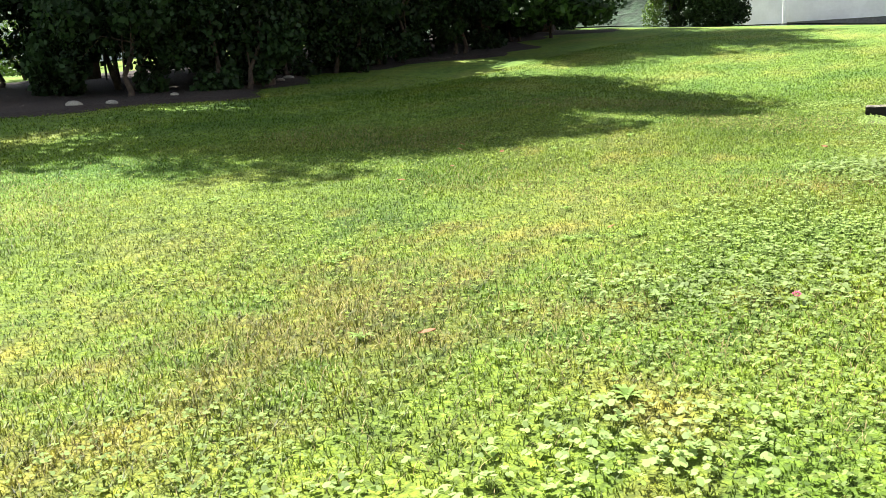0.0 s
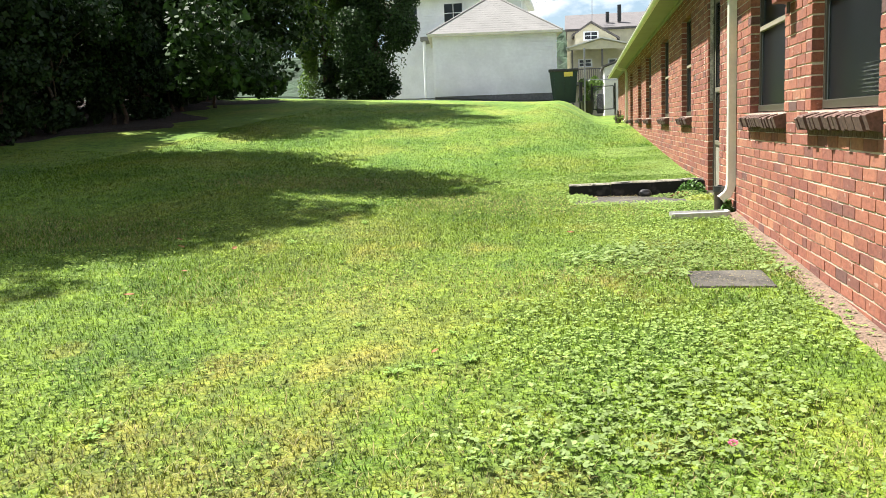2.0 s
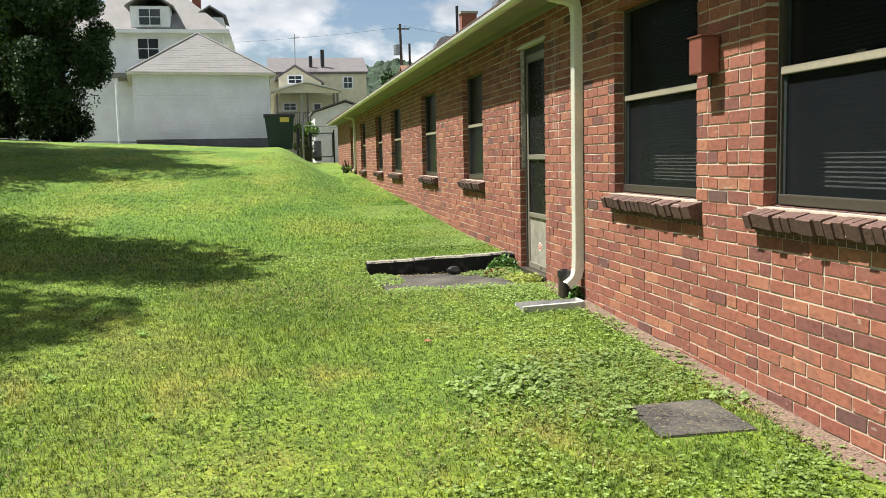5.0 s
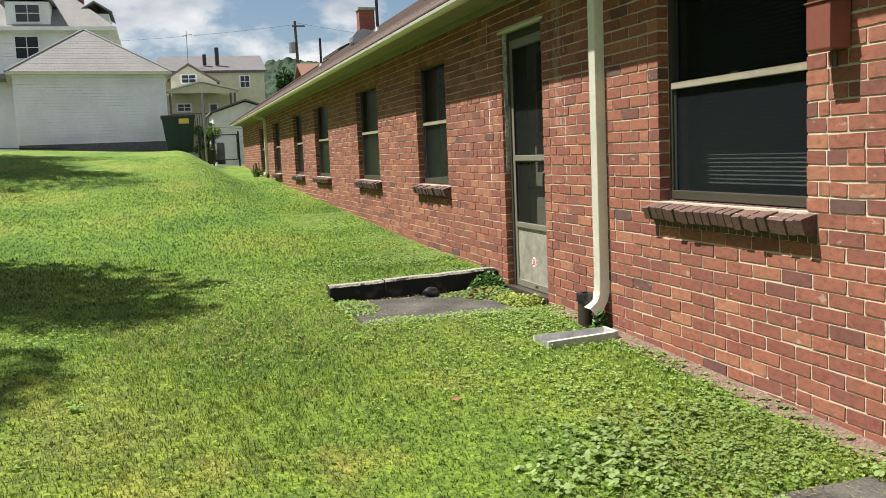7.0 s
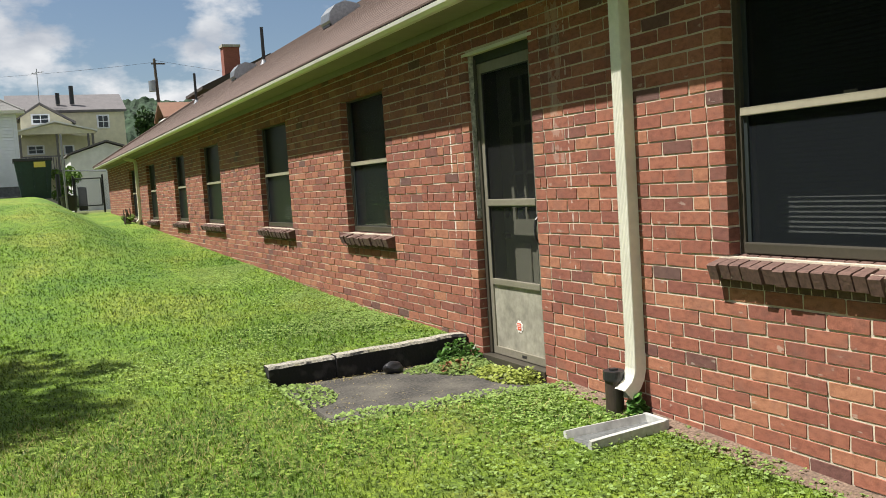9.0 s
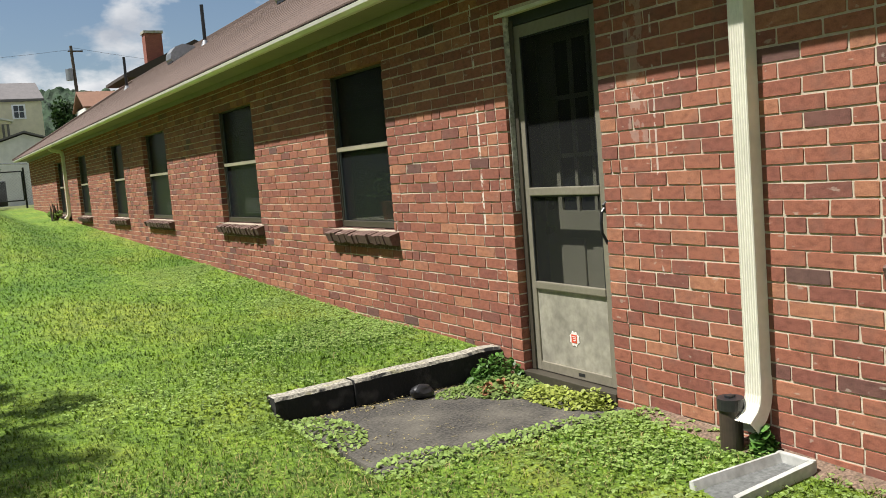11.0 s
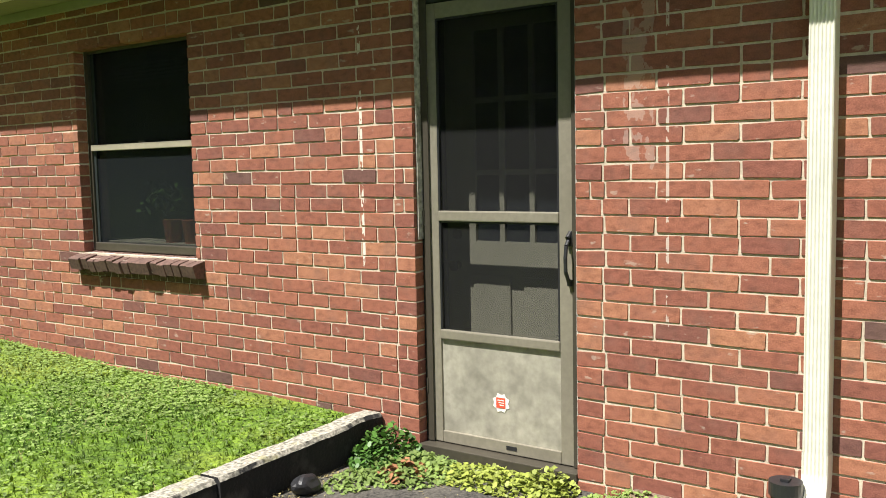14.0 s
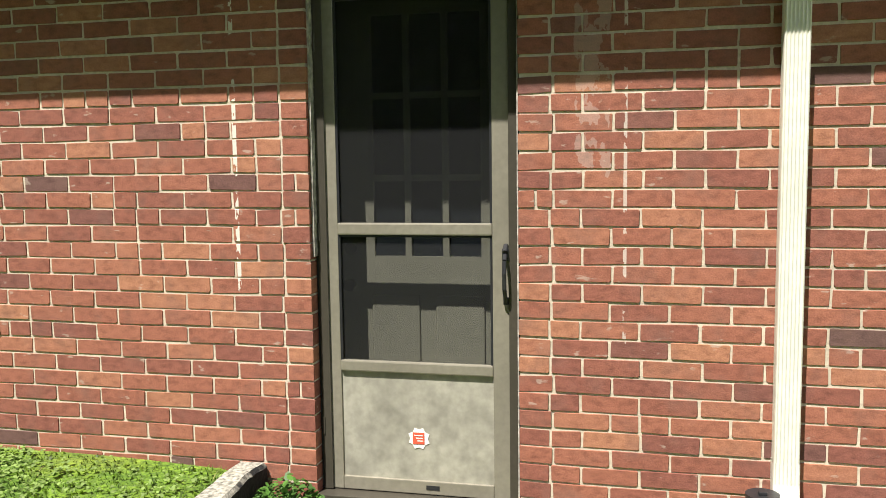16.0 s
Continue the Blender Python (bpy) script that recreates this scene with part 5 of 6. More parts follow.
def wire(p, q, sag):
    c = bpy.data.curves.new("cable", "CURVE")
    c.dimensions, c.bevel_depth, c.bevel_resolution = "3D", 0.012, 1
    s = c.splines.new("POLY")
    s.points.add(16)
    for i in range(17):
        u = i / 16
        v = Vector(p).lerp(Vector(q), u) - Vector((0, 0, sag * 4 * u * (1 - u)))
        s.points[i].co = (*v, 1)
    c.materials.append(M_BLACK)
    tagged(new("cable", c), "thin dark overhead cable", "cable", "overhead cables")


wire((11.3, 95.6, 15.4), (60, 110, 15.0), 1.5)
wire((11.3, 95.6, 15.2), (-40, 105, 15.5), 1.4)

# wooded hill and trees in the distance
rng = np.random.default_rng(4)
hx, hy = np.concatenate([np.linspace(-700, -60, 40), np.linspace(-55, 260, 210), np.linspace(270, 900, 40)]), np.linspace(270, 620, 110)
HX, HY = np.meshgrid(hx, hy)
bumps = np.abs(rng.normal(0, 1, HX.shape))
for _ in range(2):
    bumps = (bumps + np.roll(bumps, 1, 0) + np.roll(bumps, 1, 1) + np.roll(bumps, -1, 1)) / 4
HZ = 50 * np.exp(-((HY - 440) / 110) ** 2) * (0.78 + 0.10 * np.sin(HX / 90 + 0.6) + 0.12 * np.clip((HX + 150) / 500, 0, 1)) + 6.0 * (bumps - 0.8) * np.clip(np.exp(-((HY - 440) / 130) ** 2) * 1.4, 0, 1)
i2 = np.arange(HX.size).reshape(HX.shape)
q = np.stack([i2[:-1, :-1], i2[:-1, 1:], i2[1:, 1:], i2[1:, :-1]], -1).reshape(-1, 4)
tagged(new("backdrop_hill", raw_mesh("backdrop_hill", np.stack([HX, HY, HZ], -1).reshape(-1, 3), q, np.zeros((0, 3), np.int32), M_HILL)), "wooded green hill in the distance", "hill", kind="structure")
for x, y, r, h, s in ((13.5, 118, 2.4, 9.0, 71), (17.5, 122, 2.8, 9.5, 72), (22, 130, 3.0, 9.5, 73), (9.5, 126, 2.2, 7.5, 74)):
    shrub((x, y), r, h + 1.5, "distant broadleaf tree before the hill", s, M_LEAF_DARK, 260, 0.5, 18)

# the neighbour's garden seen between the trunks
nh = thing("neighbour_house", "white sided house glimpsed through the trees", "house", (-36, 25, 1.5))
part("wall", box(-42, -33, 18, 32, 0.5, 6.5), M_WHITE, nh)
part("roof", gable_roof(bmesh.new(), -42, -33, 18, 32, 6.6, 9.5, 0.4, 0.15, "y"), M_GREY_ROOF, nh)
for y in (20.5, 24.5, 28.5):
    w = part("window", box(-33.002, -32.95, y - 0.6, y + 0.6, 2.6, 4.2), M_FAR_GLASS, nh)
for i in range(16):
    part("siding_board", prism(bmesh.new(), [(-32.999, 18, 1.4 + i * 0.32), (-32.96, 18, 1.4 + i * 0.32), (-32.985, 18, 1.7 + i * 0.32), (-32.999, 18, 1.7 + i * 0.32)], (0, 14, 0)), M_WHITE, nh)
gt = thing("garden_table", "white-topped garden bench on thin dark legs", "table", (-17.4, 13.4, 1.4))
gzz = float(ground_z(-17.4, 13.4))
part("top", box(-17.9, -16.9, 12.6, 14.0, 2.62, 2.70, bevel=0.01), M_WHITE, gt)
for x in (-17.8, -17.0):
    for y in (12.7, 13.3, 13.9):
        part("leg", rod(bmesh.new(), (x, y, gzz - 0.05), (x, y, 2.62), 0.025, sides=8), M_BLACK, gt)
shrub((-24.5, 17.0), 1.2, 1.6, "sunlit garden bush beyond the trees", 81, M_LEAF_LIGHT, 160, 0.12, 10)
shrub((-23.5, 13.0), 1.1, 1.5, "sunlit garden bush beyond the trees", 82, M_LEAF_LIGHT, 160, 0.12, 10)
shrub((-27.0, 21.0), 1.4, 2.2, "sunlit garden bush beyond the trees", 83, M_LEAF_LIGHT, 160, 0.12, 10)


# ---- bricks of the wall ----
def brick_rows():
    """Every brick of the wall as y, z, length and height of its face, cut round the openings."""
    rng = random.Random(5)
    holes = OPENINGS + SILLS
    out = []
    i = 0
    while Z0 + i * COURSE < Z1 - 0.02:
        z = Z0 + i * COURSE
        zc = z + COURSE / 2
        cuts = sorted((h[0], h[1]) for h in holes if h[2] < zc < h[3])
        free, at = [], Y0
        for a, c in cuts:
            free.append((at, a))
            at = c
        free.append((at, Y1))
        shift = (MODULE / 2 if i % 2 else 0.0) + rng.uniform(-0.006, 0.006)
        for a, c in free:
            run = []
            y, owed = Y0 - MODULE + shift, False
            while y < c:
                half = owed or rng.random() < 0.05
                owed = half and not owed
                long = MODULE / 2 if half else MODULE
                s, e = max(y, a), min(y + long, c)
                if e > s:
                    run.append([s, e])
                y += long
            # slivers beside an opening share their length with the neighbour
            if len(run) > 1 and run[0][1] - run[0][0] < 0.04:
                run[0][1] = run[1][0] = (run[0][0] + run[1][1]) / 2
            if len(run) > 1 and run[-1][1] - run[-1][0] < 0.04:
                run[-2][1] = run[-1][0] = (run[-2][0] + run[-1][1]) / 2
            for s, e in run:
                p = 0.0005 if s == a and a > Y0 else JOINT / 2
                q = 0.0005 if e == c and c < Y1 else JOINT / 2
                out.append((s + p, z + JOINT / 2, e - s - p - q, COURSE - JOINT))
        i += 1
    return out


def brick_arrays(rows, seed):
    """Corners of bricks with worn, uneven edges: eight round the face, eight at its rim, eight at the back."""
    rng = np.random.default_rng(seed)
    r = np.array(rows)
    n = len(r)
    y0, z0, y1, z1 = r[:, 0], r[:, 1], r[:, 0] + r[:, 2], r[:, 1] + r[:, 3]
    j = lambda s: rng.normal(0, s, n)
    lift, tilt = j(0.0009), j(0.0010)
    front, c = WX + j(0.0009), 0.0014
    v = np.empty((n, 24, 3))
    k = 0
    for yy, zz, sy, sz in ((y0, z0, 1, 1), (y1, z0, -1, 1), (y1, z1, -1, -1), (y0, z1, 1, -1)):
        cut = np.minimum(np.abs(j(0.0022)) + 0.0012, 0.35 * r[:, 2])
        wy, wz = j(0.0013), j(0.0009) + lift - sy * tilt
        first, second = ((0.0, 1.0), (1.0, 0.0)) if sy == sz else ((1.0, 0.0), (0.0, 1.0))
        for uy, uz in (first, second):
            py, pz = yy + wy + sy * cut * uy, zz + wz + sz * cut * uz
            v[:, k] = np.stack([front, py + sy * c, pz + sz * c], -1)
            v[:, 8 + k] = np.stack([np.full(n, WX + 0.0016), py, pz], -1)
            v[:, 16 + k] = np.stack([np.full(n, WX + 0.11), py, pz], -1)
            k += 1
    return v


BRICK_FACES = [(3, 2, 1, 0), (7, 4, 3, 0), (7, 6, 5, 4)] + [(a + s, (a + 1) % 8 + s, (a + 1) % 8 + s + 8, a + s + 8) for s in (0, 8) for a in range(8)]
all_bricks = brick_rows()
chosen = [b for b in all_bricks if 9.45 < b[0] < 12.45 and 0.66 < b[1] < 2.3]
chosen = sorted(chosen, key=lambda b: abs(b[0] - 10.9) + 0.3 * abs(b[1] - 1.5))[:300]
picked = set(chosen)
rest = [b for b in all_bricks if b not in picked]
arr = brick_arrays(rest, 3)
faces = (np.arange(len(rest))[:, None, None] * 24 + np.array(BRICK_FACES)[None]).reshape(-1, 4)
me = raw_mesh("brick_run", arr.reshape(-1, 3), faces, np.zeros((0, 3), np.int32), M_BRICK_RUN)
run = new("brick_run", me)
run.parent = wall_west
tagged(run, "red clay bricks of the long wall", kind="stuff")
shapes = []
rng = random.Random(9)
for k in range(8):
    v = brick_arrays([(-0.5 * (MODULE - JOINT), -0.5 * (COURSE - JOINT), MODULE - JOINT, COURSE - JOINT)], 20 + k)[0] - np.array([WX, 0, 0])
    shapes.append(raw_mesh("brick", v, np.array(BRICK_FACES), np.zeros((0, 3), np.int32), M_BRICK))
for b in chosen:
    ob = new("brick", rng.choice(shapes))
    ob.parent = wall_west
    ob.location = (WX, b[0] + b[2] / 2, b[1] + b[3] / 2)
    ob.scale = (1, b[2] / (MODULE - JOINT), 1)


# bare soil between the wall and the lawn
bm = bmesh.new()
rows = []
for i in range(150):
    y = 3.4 + i * 0.045
    e = 0.13 + 0.07 * noise.noise((y * 1.7, 3, 0)) + 0.03 * noise.noise((y * 7, 9, 0))
    rows.append([bm.verts.new((x, y, float(ground_z(x, y)) + h)) for x, h in ((e, -0.004), (0.5 * (e + WX), 0.012), (WX - 0.001, 0.02))])
for p, q in zip(rows, rows[1:]):
    for k in range(2):
        bm.faces.new((p[k], q[k], q[k + 1], p[k + 1]))
bmesh.ops.recalc_face_normals(bm, faces=bm.faces)
single("soil_strip", bm, plain("bare_soil", (0.17, 0.115, 0.08), 0.95, grain=70, amount=0.6, large=6, relief=1.0, dist=0.01, dirt=(0.10, 0.07, 0.05)), "bare brown soil strip along the foot of the wall", "soil", "structure")


# ---- grass, clover and weeds ----
def patches(x, y, scale, seed):
    """A smooth random field between about 0 and 1 over the plan."""
    rng = np.random.default_rng(seed)
    s = np.zeros_like(x)
    for k in range(9):
        a = rng.uniform(0, 6.28)
        f = scale * rng.uniform(0.5, 1.8)
        s += np.sin((x * np.cos(a) + y * np.sin(a)) * f + rng.uniform(0, 6.28))
    return 0.5 + s / 9


def clear_of(x, y):
    """Where nothing grows: the pad, the slab, the tray, the building."""
    bare = (x > WX - 0.01) | ((y < 10) & (x > 0.15 + 0.05 * np.sin(y * 3.1) + 0.03 * np.sin(y * 9.7)) & (np.sin(y * 41 + x * 60) < 0.6)) | ((x > -1.13) & (x < 0.27) & (y > 10.32) & (y < 11.58)) | ((x > -0.44) & (x < 0.0) & (y > 6.3) & (y < 6.77)) | ((x > -0.33) & (x < 0.24) & (y > 9.05) & (y < 9.29)) | ((x > -1.23) & (x < 0.27) & (y > 11.42) & (y < 11.56))
    return ~bare


def blades(n, x0, x1, y0, y1, tall, wide, seed, keep=None):
    rng = np.random.default_rng(seed)
    x, y = rng.uniform(x0, x1, n), rng.uniform(y0, y1, n)
    ok = clear_of(x, y)
    if keep is not None:
        ok &= rng.random(n) < keep(x, y)
    x, y = x[ok], y[ok]
    n = len(x)
    z = ground_z(x, y) - 0.004
    h = tall * rng.uniform(0.5, 1.25, n) * (0.7 + 0.6 * patches(x, y, 1.6, 4))
    a = rng.uniform(0, 6.283, n)
    lean = rng.uniform(0.3, 1.9, n) * h
    dx, dy = np.cos(a), np.sin(a)
    w = wide * rng.uniform(0.6, 1.3, n)
    px, py = -dy * w / 2, dx * w / 2
    v = np.empty((n, 5, 3))
    v[:, 0] = np.stack([x - px, y - py, z], -1)
    v[:, 1] = np.stack([x + px, y + py, z], -1)
    v[:, 2] = np.stack([x + px * 0.8 + dx * lean * 0.35, y + py * 0.8 + dy * lean * 0.35, z + h * 0.65], -1)
    v[:, 3] = np.stack([x - px * 0.8 + dx * lean * 0.35, y - py * 0.8 + dy * lean * 0.35, z + h * 0.65], -1)
    v[:, 4] = np.stack([x + dx * lean, y + dy * lean, z + h], -1)
    base = np.arange(n)[:, None] * 5
    return v.reshape(-1, 3), base + np.array([0, 1, 2, 3]), base + np.array([3, 2, 4])


def near_route(x, y):
    """Denser along the stretch of lawn beside the walk."""
    d = np.hypot((x + 2.0) * 0.8, (y - 5.5) * 0.45)
    return np.clip(1.35 - d / 5.0, 0.16, 1) * np.clip((16 - y) / 5, 0, 1)


v, f4, f3 = blades(560000, -9.0, 0.25, 1.2, 16.0, 0.026, 0.0045, 1, near_route)
tagged(new("grass", raw_mesh("grass", v, f4, f3, M_GRASS)), "short uneven lawn grass with dry patches", "grass", kind="stuff")
v, f4, f3 = blades(170000, -9.0, 0.25, 9.5, 30.0, 0.026, 0.011, 2, lambda x, y: np.clip((y - 9.5) / 5, 0, 1) * np.clip((31 - y) / 14, 0, 1))
tagged(new("grass", raw_mesh("grass", v, f4, f3, M_GRASS)), "mown lawn grass up the slope", "grass", kind="stuff")
v, f4, f3 = blades(36000, -14.0, -7.0, 3.0, 16.0, 0.028, 0.012, 7)
tagged(new("grass", raw_mesh("grass", v, f4, f3, M_GRASS)), "lawn grass in the shade of the trees", "grass", kind="stuff")
v, f4, f3 = blades(160000, -7.0, 0.2, 1.2, 13.0, 0.03, 0.003, 5, lambda x, y: np.clip((patches(x, y, 1.5, 11) - 0.55) * 4, 0.03, 1) * 0.7 + np.clip(1.1 - np.hypot((x + 2.3) / 1.5, (y - 3.2) / 2.1), 0, 1) * 0.55)
tagged(new("dry_grass", raw_mesh("dry_grass", v, f4, f3, M_DRY)), "dry straw-coloured grass in worn patches", "grass", kind="stuff")


def leaflets(n, x0, x1, y0, y1, seed, keep, r0, r1, h0, h1):
    """Clover and low weeds: round leaflets in threes on short stalks."""
    rng = np.random.default_rng(seed)
    x, y = rng.uniform(x0, x1, n), rng.uniform(y0, y1, n)
    ok = clear_of(x, y) & (rng.random(n) < keep(x, y))
    x, y = np.repeat(x[ok], 3), np.repeat(y[ok], 3)
    k = len(x)
    z = ground_z(x, y) + np.repeat(rng.uniform(h0, h1, k // 3), 3)
    a = np.repeat(rng.uniform(0, 6.28, k // 3), 3) + np.tile([0, 2.09, 4.19], k // 3)
    r = np.repeat(rng.uniform(r0, r1, k // 3), 3)
    cx, cy = x + np.cos(a) * r * 0.95, y + np.sin(a) * r * 0.95
    sx, sy = rng.normal(0, 0.35, k), rng.normal(0, 0.35, k)
    v = np.empty((k, 6, 3))
    for i in range(6):
        t = a + i * math.pi / 3
        ox, oy = np.cos(t) * r, np.sin(t) * r
        v[:, i] = np.stack([cx + ox, cy + oy, z + ox * sx + oy * sy], -1)
    base = np.arange(k)[:, None] * 6
    f4 = np.concatenate([base + np.array([0, 1, 2, 3]), base + np.array([0, 3, 4, 5])])
    return v.reshape(-1, 3), f4, np.zeros((0, 3), np.int32)


wall_strip = lambda x, y: np.clip(1.1 - (0.25 - x) / (1.0 + 0.9 * patches(x, y, 1.3, 8)), 0, 1) * np.clip((patches(x, y, 2.4, 9) - 0.36) * 3.0, 0.05, 1) * np.clip((y - 2.5) / 5, 0.4, 1)
open_lawn = lambda x, y: np.clip((patches(x, y, 1.9, 10) - 0.52) * 2.2, 0, 0.8) * np.clip((x + 2.7) / 1.0, 0.06, 1)
v, f4, f3 = leaflets(96000, -2.4, 0.25, 2.0, 18.0, 21, wall_strip, 0.0036, 0.0080, 0.012, 0.032)
tagged(new("clover", raw_mesh("clover", v, f4, f3, M_CLOVER)), "bright green clover and creeping weeds along the wall", "clover", kind="stuff")
spread = lambda x, y: 0.10 + 0.5 * np.clip((patches(x, y, 3.1, 12) - 0.5) * 3, 0, 1)
v, f4, f3 = leaflets(42000, -6.5, -0.2, 1.4, 11.0, 23, spread, 0.0036, 0.0082, 0.012, 0.035)
tagged(new("clover", raw_mesh("clover", v, f4, f3, M_LAWN_WEED)), "yellow-green low weeds scattered through the lawn", "clover", kind="stuff")
pale = lambda x, y: np.clip((patches(x, y, 2.6, 13) - 0.5) * 4, 0, 1) * np.clip(1.3 - np.hypot((x + 0.65) / 0.9, (y - 2.9) / 1.6), 0, 1)
v, f4, f3 = leaflets(11000, -2.1, 0.2, 1.4, 5.2, 24, pale, 0.005, 0.0115, 0.02, 0.045)
tagged(new("pale_weeds", raw_mesh("pale_weeds", v, f4, f3, M_PALE_LEAF)), "patches of pale grey-green broad-leaved weeds", "weed", kind="stuff")
broad = lambda x, y: np.clip((patches(x, y, 4.5, 15) - 0.42) * 4, 0, 1) * np.clip(1.3 - np.hypot((x + 0.45) / 0.7, (y - 7.15) / 0.55), 0, 1)
v, f4, f3 = leaflets(3000, -1.4, 0.22, 6.4, 8.0, 25, broad, 0.007, 0.015, 0.02, 0.045)
tagged(new("pale_weeds", raw_mesh("pale_weeds", v, f4, f3, M_PALE_LEAF)), "round-leaved pale green weeds by the stone slab", "weed", kind="stuff")
v, f4, f3 = leaflets(80000, -7.0, -0.2, 1.5, 14.0, 22, open_lawn, 0.0034, 0.0078, 0.012, 0.036)
tagged(new("clover", raw_mesh("clover", v, f4, f3, M_CLOVER)), "patches of clover in the lawn", "clover", kind="stuff")


def weeds(name, n, cx, cy, rx, ry, zb, z1, r0, r1, material, label, seed):
    """A low heap of leaves standing on a flat place at height zb."""
    rng = np.random.default_rng(seed)
    a, q = rng.uniform(0, 6.283, n), np.sqrt(rng.random(n))
    x, y = cx + rx * q * np.cos(a), cy + ry * q * np.sin(a)
    ok = x < WX - 0.02
    x, y, q = x[ok], y[ok], q[ok]
    k = len(x)
    z = zb + rng.random(k) * z1 * (1.05 - q * q)
    r, t = rng.uniform(r0, r1, k), rng.uniform(0, 6.283, k)
    sx, sy = rng.normal(0, 0.45, k), rng.normal(0, 0.45, k)
    v = np.empty((k, 6, 3))
    for i in range(6):
        ox, oy = np.cos(t + i * math.pi / 3) * r, np.sin(t + i * math.pi / 3) * r
        v[:, i] = np.stack([np.minimum(x + ox, WX - 0.004), y + oy, z + ox * sx + oy * sy], -1)
    base = np.arange(k)[:, None] * 6
    f4 = np.concatenate([base + np.array([0, 1, 2, 3]), base + np.array([0, 3, 4, 5])])
    tagged(new(name, raw_mesh(name, v.reshape(-1, 3), f4, np.zeros((0, 3), np.int32), material)), label, "weed", kind="stuff")


weeds("ivy", 900, 0.12, 11.28, 0.2, 0.17, 0.56, 0.17, 0.007, 0.016, M_IVY, "dark green ivy climbing at the curb end", 31)
weeds("weeds", 1300, 0.06, 11.10, 0.24, 0.24, 0.555, 0.07, 0.006, 0.013, M_CLOVER, "creeping weeds at the door step", 32)
weeds("weeds", 1300, 0.14, 10.72, 0.15, 0.36, 0.555, 0.05, 0.006, 0.013, M_YELLOW_LEAF, "yellow-green creeping weeds along the door sill", 33)
weeds("weeds", 420, 0.19, 10.46, 0.1, 0.14, 0.555, 0.09, 0.006, 0.013, M_YELLOW_LEAF, "yellow-green weeds by the door jamb", 34)
weeds("weeds", 350, -0.15, 11.22, 0.2, 0.12, 0.555, 0.04, 0.006, 0.013, M_CLOVER, "sparse weeds on the pad", 35)
weeds("weeds", 800, -1.15, 11.06, 0.22, 0.36, 0.555, 0.06, 0.006, 0.013, M_CLOVER, "weeds over the outer edge of the pad", 36)
weeds("weeds", 900, -0.5, 10.26, 0.75, 0.10, 0.545, 0.06, 0.006, 0.013, M_CLOVER, "weeds over the near edge of the pad", 37)
weeds("weeds", 420, -0.95, 10.32, 0.28, 0.18, 0.545, 0.05, 0.006, 0.013, M_CLOVER, "weeds over the corner of the pad", 38)
weeds("ivy", 350, 0.20, 9.36, 0.07, 0.07, 0.52, 0.16, 0.010, 0.02, M_IVY, "dark ivy behind the downspout", 39)
weeds("dead_leaves", 60, -0.02, 11.08, 0.14, 0.10, 0.57, 0.05, 0.012, 0.026, M_DRY_LEAF, "brown dead leaves among the weeds", 41)


def straw(n, x0, x1, y0, y1, zf, seed, label):
    """Loose dry stalks lying on a hard surface."""
    rng = np.random.default_rng(seed)
    x, y, a = rng.uniform(x0, x1, n), rng.uniform(y0, y1, n), rng.uniform(0, 6.283, n)
    ln, w = rng.uniform(0.006, 0.035, n), 0.0012
    dx, dy = np.cos(a), np.sin(a)
    z = np.full(n, zf) + rng.uniform(0.001, 0.006, n)
    v = np.stack([np.stack([x - dy * w, y + dx * w, z], -1), np.stack([x + dy * w, y - dx * w, z], -1), np.stack([x + dx * ln + dy * w, y + dy * ln - dx * w, z], -1), np.stack([x + dx * ln - dy * w, y + dy * ln + dx * w, z], -1)], 1)
    tagged(new("straw", raw_mesh("straw", v.reshape(-1, 3), np.arange(n * 4).reshape(-1, 4), np.zeros((0, 3), np.int32), M_DRY)), label, "litter", kind="stuff")


straw(260, -1.12, 0.0, 11.30, 11.42, 0.556, 53, "dry litter gathered against the curb")
weeds("dead_leaves", 110, -0.55, 11.36, 0.55, 0.06, 0.553, 0.02, 0.003, 0.008, M_DRY, "dry leaf litter at the foot of the curb", 54)
weeds("dead_leaves", 70, -1.0, 10.7, 0.2, 0.35, 0.553, 0.01, 0.003, 0.006, M_DRY, "dry leaf litter on the pad", 55)
straw(240, -1.15, 0.2, 10.32, 11.40, 0.553, 51, "dry grass clippings scattered on the pad")
straw(150, -0.44, 0.0, 6.3, 6.76, 0.466, 52, "dry grass clippings on the stone slab")


def rosette(at, r, seed, label):
    """A flat weed with long leaves spread from one root."""
    rg = random.Random(seed)
    x, y = at
    z = float(ground_z(x, y)) + 0.006
    w = thing("broadleaf_weed", label, "weed", (x, y, z), "weeds in the lawn")
    for i in range(9):
        a = i * 0.7 + rg.uniform(-0.2, 0.2)
        ln, wd = r * rg.uniform(0.7, 1.15), r * 0.26
        up = rg.uniform(0.25, 0.7)
        d, n = Vector((math.cos(a), math.sin(a), 0)), Vector((-math.sin(a), math.cos(a), 0))
        o = Vector((x, y, z))
        bm = bmesh.new()
        rows = [[bm.verts.new(o + d * ln * u + n * wd * k * s + Vector((0, 0, ln * h * up))) for s in (-0.5, 0.5)] for u, k, h in ((0.05, 0.3, 0.0), (0.4, 1.0, 0.55), (0.75, 0.8, 0.7), (1.0, 0.1, 0.55))]
        for p, q in zip(rows, rows[1:]):
            bm.faces.new((p[0], p[1], q[1], q[0]))
        part("leaf", bm, M_WEED, w)


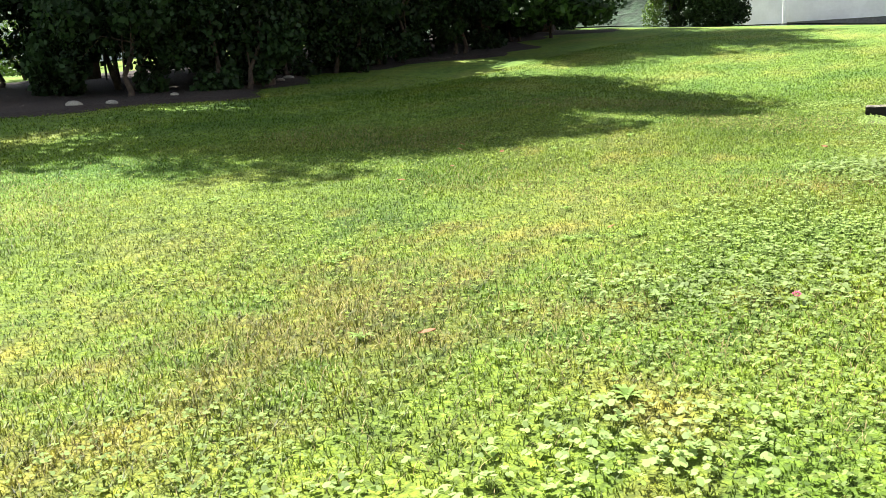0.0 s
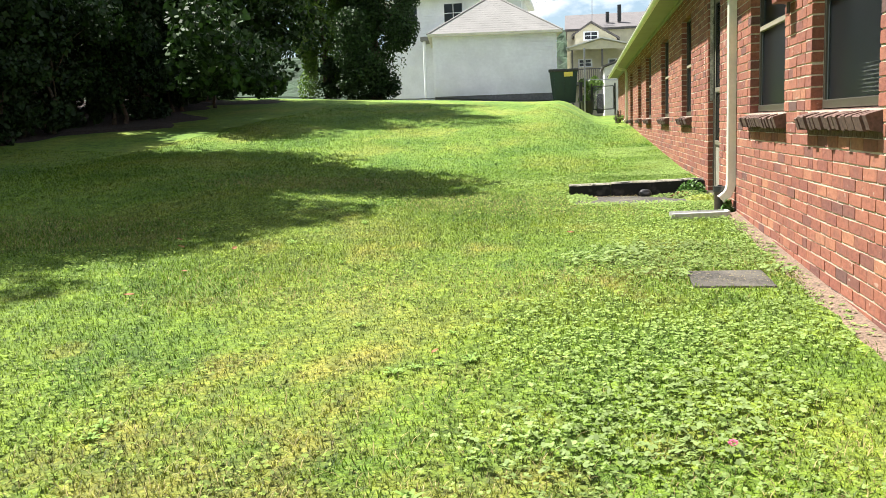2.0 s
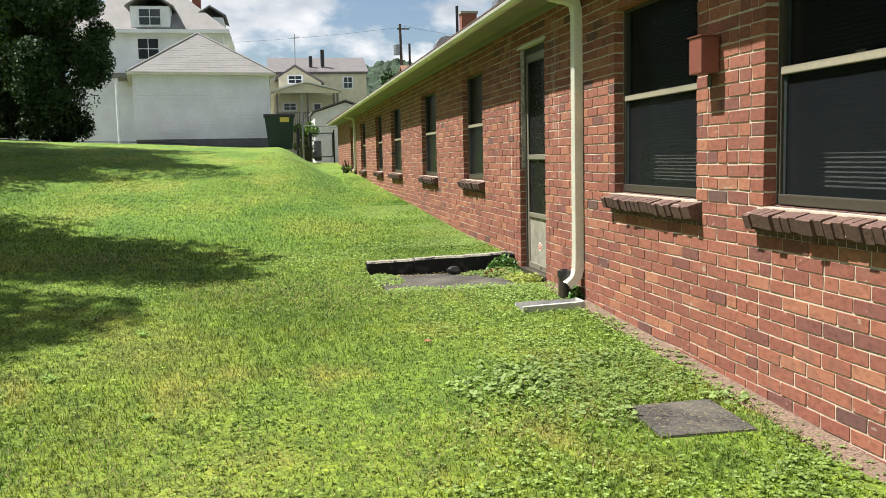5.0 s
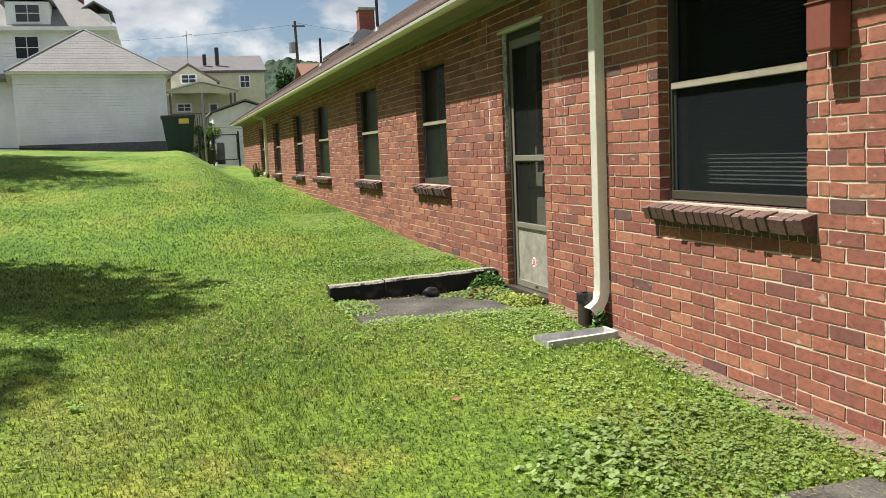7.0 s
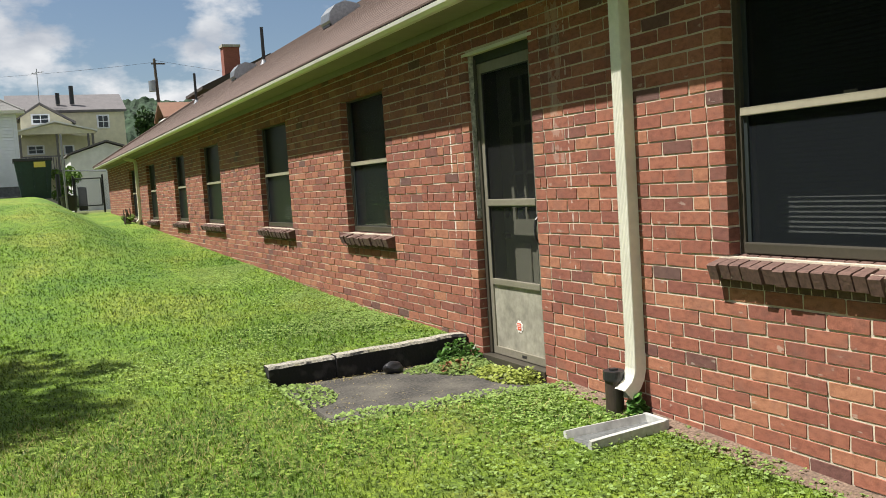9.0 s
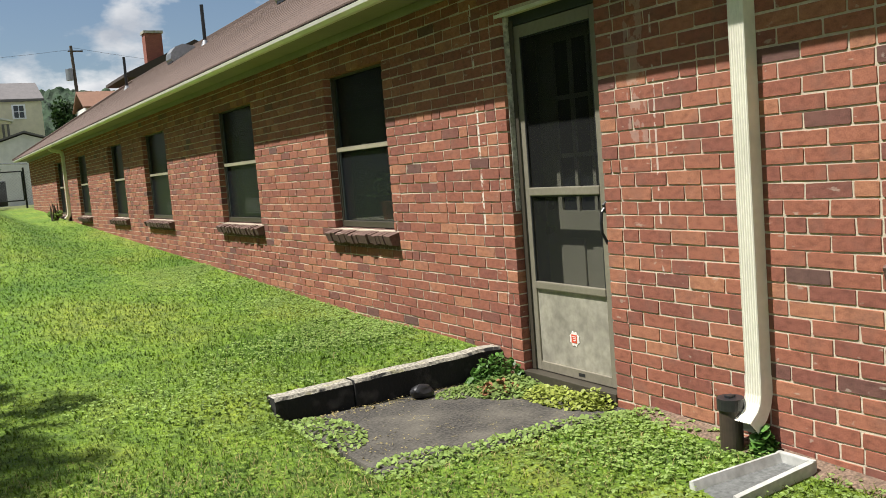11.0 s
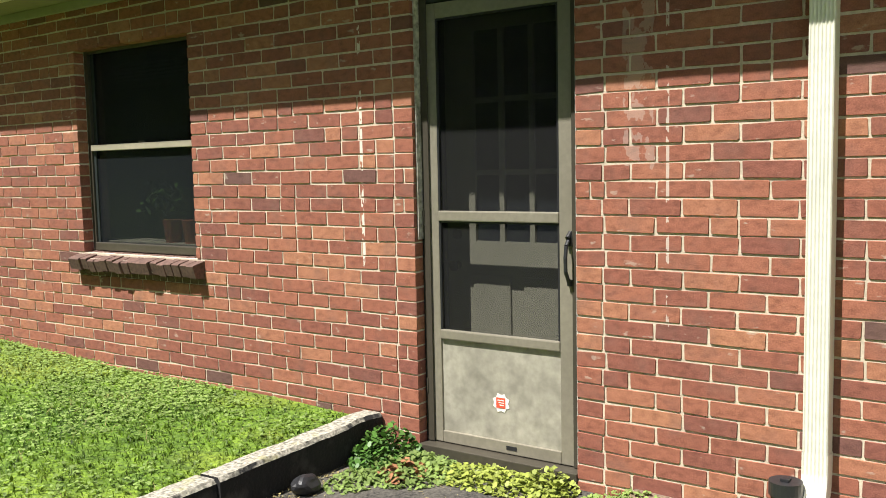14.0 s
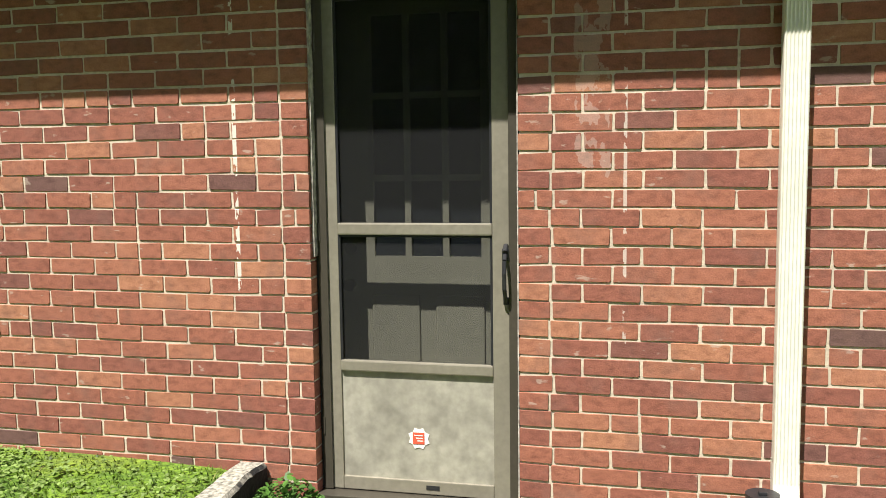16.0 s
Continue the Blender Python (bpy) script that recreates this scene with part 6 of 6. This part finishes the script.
M_WEED = leafy("weed_leaves", (0.16, 0.26, 0.055), 0.3, 0.7, 0.25)
rg = random.Random(77)
spots = [(-2.25, 5.47), (-2.65, 5.15), (-1.82, 4.77), (-1.9, 4.7), (-1.72, 4.82), (-2.0, 3.0), (-1.6, 3.5)]
spots += [(rg.uniform(-5.5, -0.6), rg.uniform(2.4, 10.0)) for _ in range(30)]
for i, p in enumerate(spots):
    rosette(p, rg.uniform(0.03, 0.065), 100 + i, "bright green broad-leaved weed growing in the lawn")
bm = bmesh.new()
px, py = -0.626, 3.86
pz = float(ground_z(px, py))
for i in range(40):
    a, h = rg.uniform(0, 6.28), rg.uniform(0, 1)
    c = Vector((px + 0.011 * math.cos(a) * math.sin(h * 3.1), py + 0.011 * math.sin(a) * math.sin(h * 3.1), pz + 0.045 + 0.02 * h))
    rod(bm, c, c + Vector((0.006 * math.cos(a), 0.006 * math.sin(a), 0.004)), 0.0022, 0.0008, 5)
fl = thing("clover_flower", "small pink clover blossom among the leaves", "flower", (px, py, pz))
part("blossom", bm, plain("pink_petals", (0.75, 0.14, 0.28), 0.6, grain=60), fl)
part("stalk", rod(bmesh.new(), (px, py, pz - 0.005), (px, py, pz + 0.05), 0.0016, sides=5), M_WEED, fl)
for i in range(9):
    x, y = rg.uniform(-4.5, -0.4), rg.uniform(2.6, 9.5)
    z = float(ground_z(x, y)) + 0.03
    a, s = rg.uniform(0, 6.28), rg.uniform(0.02, 0.036)
    q = Euler((rg.uniform(-0.5, 0.5), rg.uniform(-0.5, 0.5), a)).to_matrix()
    bm = bmesh.new()
    rows = [[bm.verts.new(Vector((x, y, z)) + q @ Vector((s * u, s * v * k, s * 0.35 * abs(v)))) for v in (-0.5, 0, 0.5)] for u, k in ((-1, 0.1), (-0.4, 0.9), (0.3, 1.0), (1, 0.1))]
    for p, r in zip(rows, rows[1:]):
        for k in range(2):
            bm.faces.new((p[k], p[k + 1], r[k + 1], r[k]))
    single("fallen_leaf", bm, M_DRY_LEAF, "dry brown fallen leaf lying on the grass", "leaf", group="fallen leaves")
